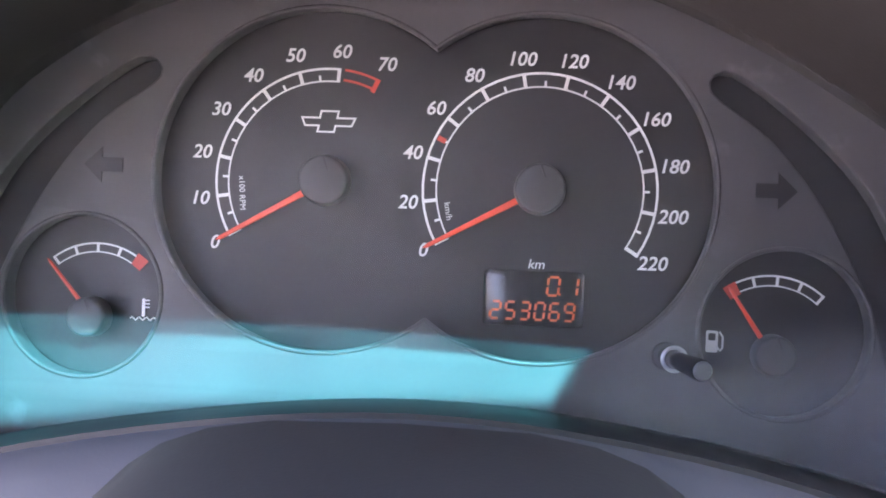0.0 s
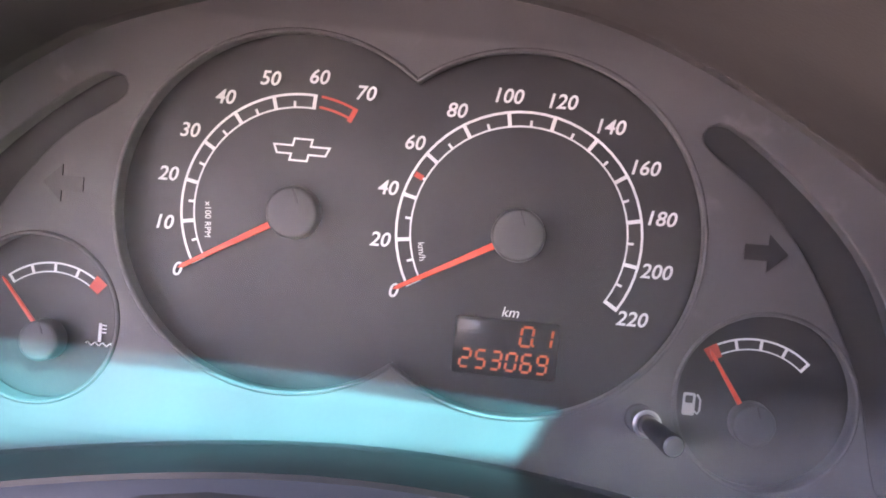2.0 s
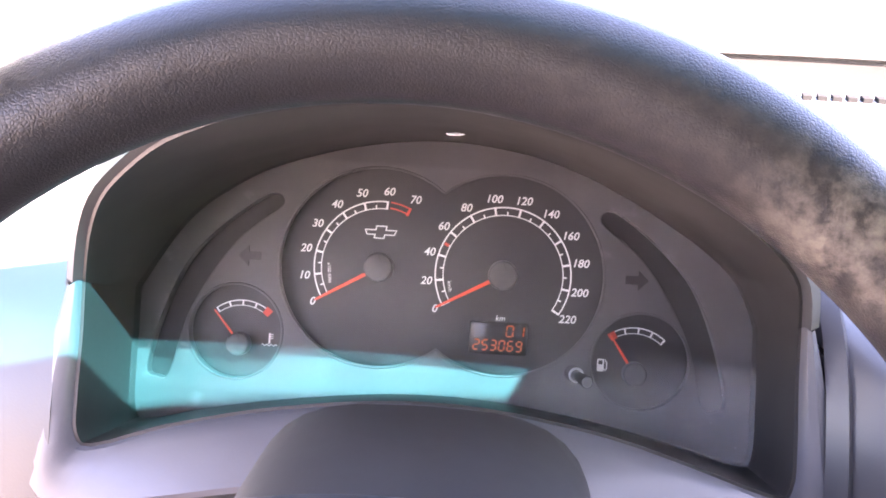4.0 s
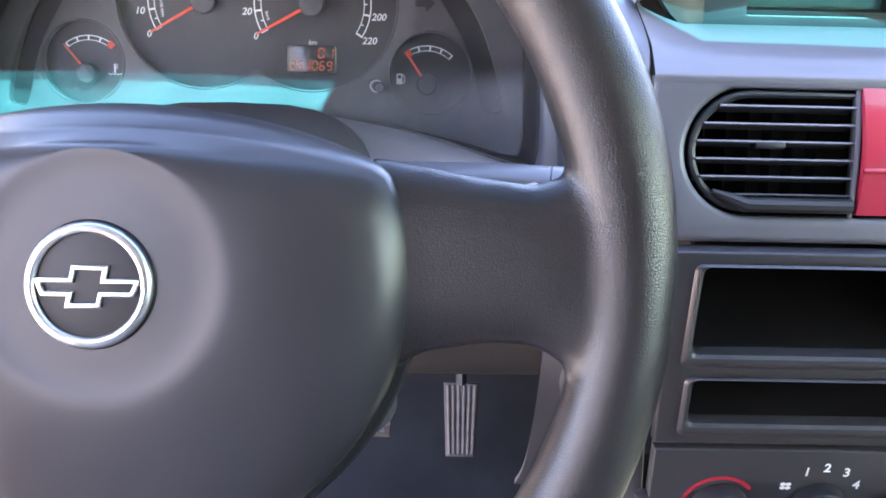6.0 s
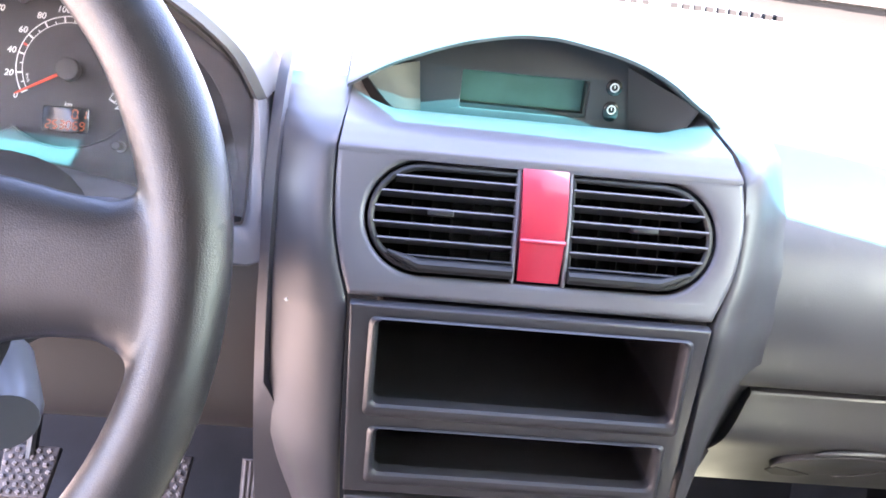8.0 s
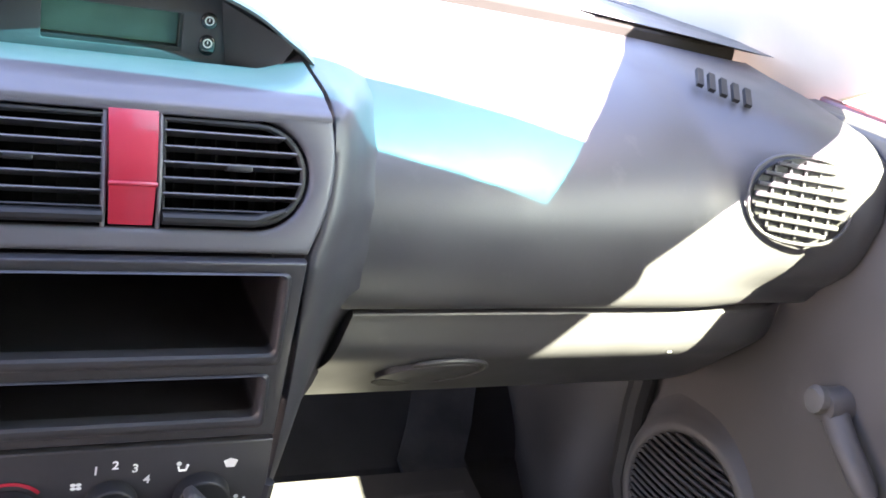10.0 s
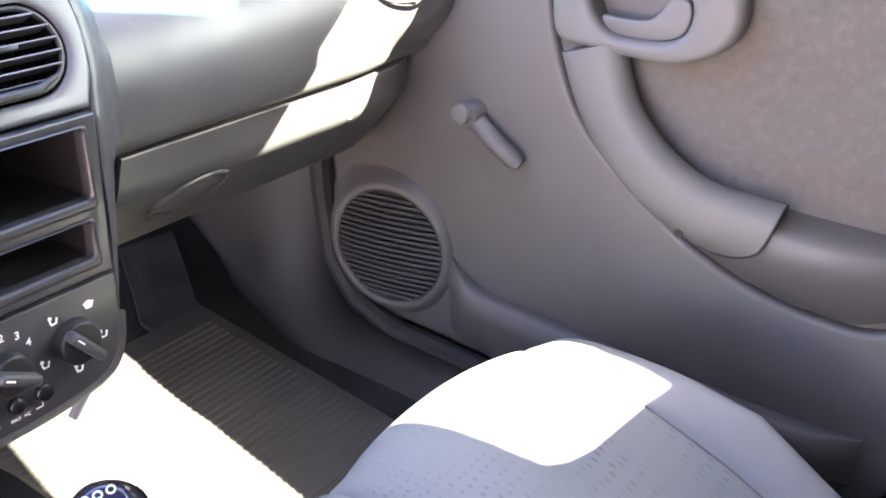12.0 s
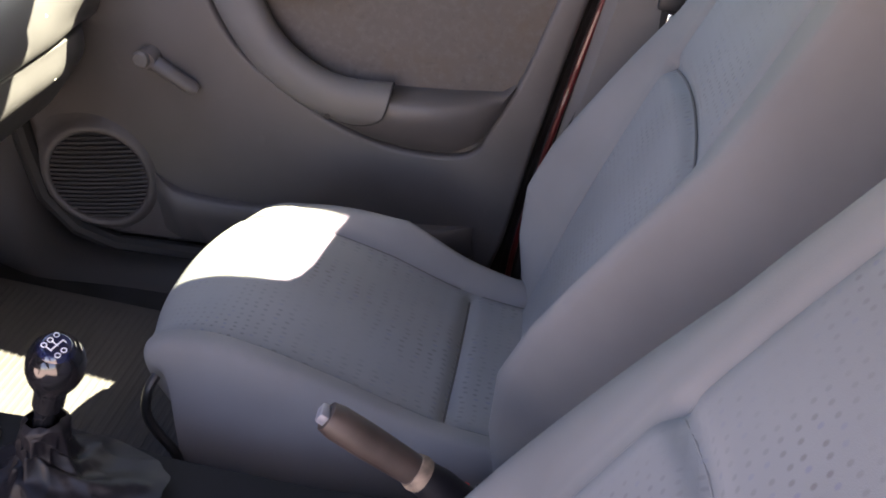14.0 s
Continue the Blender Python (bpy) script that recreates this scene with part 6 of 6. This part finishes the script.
crease_s = [(p.x, p.y) for p in smooth([(y, z, 0) for y, z in crease], 5)]
part("lower_panel", plate([outer, [(-y, z) for y, z in crease_s]], DP, 0.022, 0.008, 0.003), DOOR, door, "smooth lower door panel")
cloth = [(-y, z) for y, z in crease_s]
part("cloth_insert", plate([cloth], DP, 0.006, 0, -0.0085), DOORCLOTH, door, "brown-grey cloth insert")
shelf_rows = []
for k in range(17):
    y = -0.085 - 0.308 * k / 16
    top = along([(-0.393, 0.552), (-0.300, 0.552), (-0.230, 0.555), (-0.190, 0.559), (-0.150, 0.564), (-0.120, 0.568), (-0.085, 0.580)], y)
    low = along([(-0.393, 0.560), (-0.370, 0.515), (-0.340, 0.474), (-0.300, 0.455), (-0.235, 0.458), (-0.177, 0.474), (-0.150, 0.486), (-0.120, 0.500), (-0.085, 0.524)], y)
    top = max(top, low + 0.004)
    out = 0.036 * math.sin(math.pi * min(1.0, (16 - k) / 8) / 2) + 0.004
    shelf_rows.append([(0.9535, y, top), (0.9450 - out * 0.75, y, top - 0.004), (0.9450 - out, y, top - 0.012 * min(1, (top - low) / 0.03)), (0.9450 - out * 0.92, y, low + (top - low) * 0.55), (0.9450 - out * 0.55, y, low + (top - low) * 0.2), (0.9440, y, low)])
part("pocket_shelf", grid(shelf_rows), DOOR, door, "rounded plastic pocket under the cloth insert", angle=70)
# armrest sweeping down from the handle
axis = smooth([(0.9165, 0.000, 0.694), (0.914, -0.011, 0.662), (0.910, -0.029, 0.628), (0.905, -0.061, 0.592), (0.903, -0.105, 0.560), (0.903, -0.150, 0.543), (0.905, -0.190, 0.538), (0.906, -0.217, 0.536)], 5)
rows = []
for i, p in enumerate(axis):
    d = (axis[min(i + 1, len(axis) - 1)] - axis[max(i - 1, 0)]).normalized()
    s = d.cross(Vector((1, 0, 0))).normalized()
    f = i / (len(axis) - 1)
    wid = 0.037 - 0.004 * math.sin(math.pi * min(1, f * 1.3)) - 0.003 * f
    rows.append([p + s * (wid * math.copysign(abs(math.cos(t)) ** 0.7, math.cos(t))) + Vector((0.022 * math.sin(t) + 0.018, 0, 0)) for t in (2 * math.pi * k / 28 for k in range(28))])
# the end is cut along a quarter curve, square at the top and running out along the lower edge
up_sign = 1 if (rows[-1][0] - rows[-1][14]).z > 0 else -1
cut = []
for k in range(28):
    v = up_sign * math.cos(2 * math.pi * k / 28)
    cut.append(1 - 0.34 * (1 - math.sqrt(max(0, 1 - ((1 - v) / 2) ** 2))))
line = [list(col) for col in zip(*rows)]
rows = []
for i in range(len(axis)):
    row = []
    for k in range(28):
        g = i / (len(axis) - 1) * cut[k] * (len(axis) - 1)
        j = min(int(g), len(axis) - 2)
        row.append(line[k][j].lerp(line[k][j + 1], g - j))
    rows.append(row)
arm = part("armrest", grid(rows, close_u=True, cap=True), ARM, door, "moulded grey armrest", angle=60)
lip = [p + Vector((-0.0004, -0.0006, 0)) for p in rows[-1][13:] + rows[-1][:2]]
part("end_seam", tube(lip, 0.0013, 8), RUBBER, arm, "dark joint round the armrest end")
part("screw_hole", cyl(0.0045, 0.0045, 0.003, Matrix.Translation((0.9035, -0.124, 0.5245)) @ Matrix.Rotation(math.pi / 2, 4, "Y"), 16), RUBBER, arm)
bez_o = D([(0.041, 0.760), (0.020, 0.778), (-0.044, 0.782), (-0.112, 0.779), (-0.146, 0.762), (-0.153, 0.737), (-0.142, 0.712), (-0.116, 0.696), (-0.085, 0.688), (-0.040, 0.690), (0.010, 0.694), (0.036, 0.701), (0.044, 0.728)], 4, True)
bez_i = D([(0.005, 0.754), (-0.012, 0.763), (-0.060, 0.764), (-0.093, 0.760), (-0.105, 0.745), (-0.101, 0.722), (-0.086, 0.711), (-0.062, 0.708), (-0.026, 0.710), (-0.008, 0.722), (0.001, 0.738)], 4, True)
bez = part("handle_bezel", plate([bez_o, bez_i], DP, 0.038, 0.008, 0.028), ARM, door, "pale grey handle surround")
part("handle_cup", plate([[(a * 1.0, b) for a, b in bez_i]], DP, 0.003, 0, -0.004), DOOR, bez)
part("handle_lever", plate([D([(-0.010, 0.7270), (-0.030, 0.7262), (-0.056, 0.7268), (-0.070, 0.7360), (-0.080, 0.7500), (-0.098, 0.7500), (-0.102, 0.7350), (-0.097, 0.7190), (-0.083, 0.7100), (-0.055, 0.7070), (-0.024, 0.7095), (-0.012, 0.7180)], 4, True)], DP, 0.010, 0.003, 0.018), ARM, bez, "moulded inner door lever")
# loudspeaker
SPK = (0.270, 0.392)
SP = Plane((0.930, SPK[0], SPK[1]), (0.12, -1, 0), (0, 0, 1))
rows = []
for r, w in ((0.118, -0.020), (0.108, -0.016), (0.098, -0.006), (0.090, 0.003), (0.084, 0.006), (0.079, 0.004), (0.077, -0.003)):
    rows.append([SP(r * math.cos(t) * (1.0 if math.cos(t) > 0 or r < 0.1 else 0.97), r * math.sin(t), w) for t in (2 * math.pi * k / 56 for k in range(56))])
spk = part("speaker_boss", grid(rows, close_u=True), DOOR, door, "round raised speaker surround", angle=70)
part("speaker_back", cyl(0.080, 0.080, 0.004, SP.m(0, 0, -0.006), 48), RUBBER, spk)
for k in range(19):
    b = -0.069 + k * 0.00767
    w = math.sqrt(0.0775 ** 2 - b * b)
    rows = []
    for j in range(9):
        a = -w + 2 * w * j / 8
        c = 0.004 + 0.006 * (1 - (a * a + b * b) / 0.006)
        rows.append([SP(a, b - 0.0018, c - 0.005), SP(a, b - 0.0020, c - 0.0005), SP(a, b, c + 0.0008), SP(a, b + 0.0020, c - 0.0005), SP(a, b + 0.0018, c - 0.005)])
    part("grille_slat", grid(rows), SLAT, spk)
# map pocket along the bottom
line = smooth([(0, 0.185, 0.405), (0, 0.165, 0.385), (0, 0.130, 0.367), (0, 0.07, 0.357), (0, 0.0, 0.350), (0, -0.12, 0.338), (0, -0.25, 0.330), (0, -0.33, 0.330)], 4)
rows = []
for i, p in enumerate(line):
    e = min(1, i / 6) * min(1, (len(line) - 1 - i) / 3 + 0.2)
    rows.append([Vector((0.9445, p.y, p.z)), Vector((0.9445 - 0.018 * e, p.y, p.z + 0.001)), Vector((0.9445 - 0.023 * e, p.y, p.z - 0.004)), Vector((0.9445 - 0.023 * e, p.y + 0.003, p.z - 0.03)), Vector((0.9445 - 0.014 * e, p.y, 0.275 + 0.03 * max(0, (p.y - 0.1) / 0.1))), Vector((0.95, p.y, 0.268))])
part("map_pocket", grid(rows), DOOR, door, angle=50)
# window crank
hubp = Vector((0.932, 0.148, 0.593))
crank = part("crank_hub", tube([hubp + Vector((0.02, 0, 0)), hubp + Vector((-0.006, 0, 0)), hubp + Vector((-0.012, 0, 0))], [0.017, 0.0165, 0.013], 24), DOOR, door, "window winder")
part("crank_arm", tube([hubp + Vector((0.0, 0.002, 0.0015)), hubp + Vector((-0.008, -0.030, -0.017)), Vector((0.926, 0.086, 0.552)), Vector((0.927, 0.078, 0.547))], [0.012, 0.0115, 0.011, 0.007], 18, flat=0.7), DOOR, crank)
part("crank_knob", tube([hubp + Vector((-0.010, 0.004, 0.003)), hubp + Vector((-0.017, 0.006, 0.004)), hubp + Vector((-0.020, 0.006, 0.004))], [0.0125, 0.0125, 0.009], 20), ARM, crank)
sill = smooth([(0, 0.33, 0.816), (0, 0.1, 0.818), (0, -0.2, 0.822), (0, -0.54, 0.826)], 4)
rows = [[Vector((0.943, p.y, p.z - 0.020)), Vector((0.944, p.y, p.z - 0.006)), Vector((0.952, p.y, p.z + 0.002)), Vector((0.985, p.y, p.z + 0.006)), Vector((0.990, p.y, p.z - 0.02))] for p in sill]
part("door_sill", grid(rows), DOOR, door, "rounded window sill top")
part("outer_sill", tube([(0.996, p.y, p.z + 0.004) for p in sill], 0.006, 8), REDBODY, door, "thin red painted outer edge")
structure("door_seal", tube([(0.930, p[0] - 0.006, p[1]) for p in [(0.345, 0.62), (0.392, 0.55), (0.390, 0.45), (0.378, 0.355), (0.335, 0.296), (0.270, 0.268), (0.13, 0.256), (-0.05, 0.238), (-0.355, 0.236)]], 0.016, 10), RUBBER, "black rubber door seal", "trim")
rear = smooth([(0, y - 0.012, z) for y, z in [(-0.36, 0.22)] + edge_rear], 4)
structure("door_gap", grid([[Vector((0.952, p.y + 0.006, p.z)), Vector((0.970, p.y - 0.003, p.z)), Vector((0.970, p.y - 0.020, p.z)), Vector((0.956, p.y - 0.030, p.z))] for p in rear]), RUBBER, "black rubber lined door gap", "trim")
structure("door_jamb", tube([(0.966, p.y - 0.010, p.z) for p in rear], 0.0048, 8), REDBODY, "dark red painted door jamb edge", "trim")
outer_edge = smooth([(0.945, 0.425, 0.67), (0.945, 0.410, 0.55), (0.945, 0.402, 0.45), (0.945, 0.390, 0.36), (0.945, 0.345, 0.288), (0.945, 0.275, 0.260), (0.945, 0.13, 0.248), (0.945, -0.05, 0.230), (0.945, -0.36, 0.228)], 5)
inner_edge = smooth([(0.885, 0.74, 0.62), (0.890, 0.68, 0.42), (0.898, 0.575, 0.283), (0.866, 0.475, 0.247), (0.830, 0.372, 0.234), (0.836, 0.292, 0.225), (0.846, 0.20, 0.213), (0.852, -0.05, 0.186), (0.858, -0.36, 0.184)], 5)
rows = []
for p, q in zip(outer_edge, inner_edge):
    rows.append([p + Vector((0.02, 0.004, -0.006))] + [p.lerp(q, f) + Vector((-0.016, 0.0, 0.020)) * math.sin(math.pi * f ** 0.8) for f in [k / 9 for k in range(10)]])
structure("kick_panel", grid(rows), KICK, "grey plastic footwell trim running into the sill", "trim")
R_ = [Vector(v) for v in ((0.850, 0.610, 0.352), (0.828, 0.560, 0.306), (0.805, 0.520, 0.284), (0.802, 0.455, 0.274), (0.803, 0.414, 0.269))]
structure("footwell_wall", plate([[(-0.86, 0.18), (-0.38, 0.18), (-0.38, 0.80), (-0.86, 0.86)]], Plane((0.975, 0, 0), (0, -1, 0), (0, 0, 1)), 0.02), CARPET, "dark inner wall ahead of the passenger door", "wall")
structure("footwell_top", box((0.36, 0.02, 0.40), pose(0.80, 0.76, 0.66)), CARPET, "dark sound padding above the bulkhead", "wall")
structure("footrest_pad", thicken(grid([[p + Vector((-0.085 * f, 0.012 * f, 0.0)) for f in (1, 0.6, 0.3, 0)] for p in R_]), 0.006), PADCARPET, "worn grey carpet pad on the footwell ramp", "floor")

# ---- passenger seat belt at the B pillar ----
belt = thing("seat_belt", "black seat belt webbing with a chrome tongue hanging at the pillar", "seat belt", (0.90, -0.62, 0.70))
part("webbing", thicken(grid([[(x, y - 0.022, z), (x, y + 0.022, z)] for x, y, z in ((0.915, -0.720, 1.06), (0.912, -0.665, 0.90), (0.906, -0.625, 0.76), (0.902, -0.603, 0.690), (0.908, -0.600, 0.60), (0.915, -0.600, 0.45))]), 0.0015), RUBBER, belt)
part("tongue_head", box((0.014, 0.048, 0.022), pose(0.898, -0.600, 0.700, 12), 0.004), BLACK, belt)
part("tongue", box((0.003, 0.019, 0.034), pose(0.897, -0.596, 0.670, 12), 0.0012), CHROME, belt, "chrome tongue plate")

# ---- mirror over the windscreen's middle, which shades part of the dials ----
mirror = thing("rear_view_mirror", "black framed rear-view mirror under the roof header", "mirror", (0.29, 0.02, 1.04))
mm = pose(0.285, 0.030, 1.035, -8, 0, 12)
MP = Plane(mm @ Vector((0, -0.011, 0)), mm.to_3x3() @ Vector((1, 0, 0)), mm.to_3x3() @ Vector((0, 0, 1)))
part("housing", plate([rounded(-0.086, -0.035, 0.086, 0.035, 0.032, 10)], MP, 0.022, 0.004), BLACK, mirror)
part("mirror_glass", plate([rounded(-0.078, -0.029, 0.078, 0.029, 0.027, 10)], MP, 0.002, 0.0, 0.0012), CHROME, mirror)
part("stem", tube([(0.300, 0.030, 1.055), (0.315, 0.045, 1.085), (0.320, 0.048, 1.102)], 0.008, 10), BLACK, mirror)
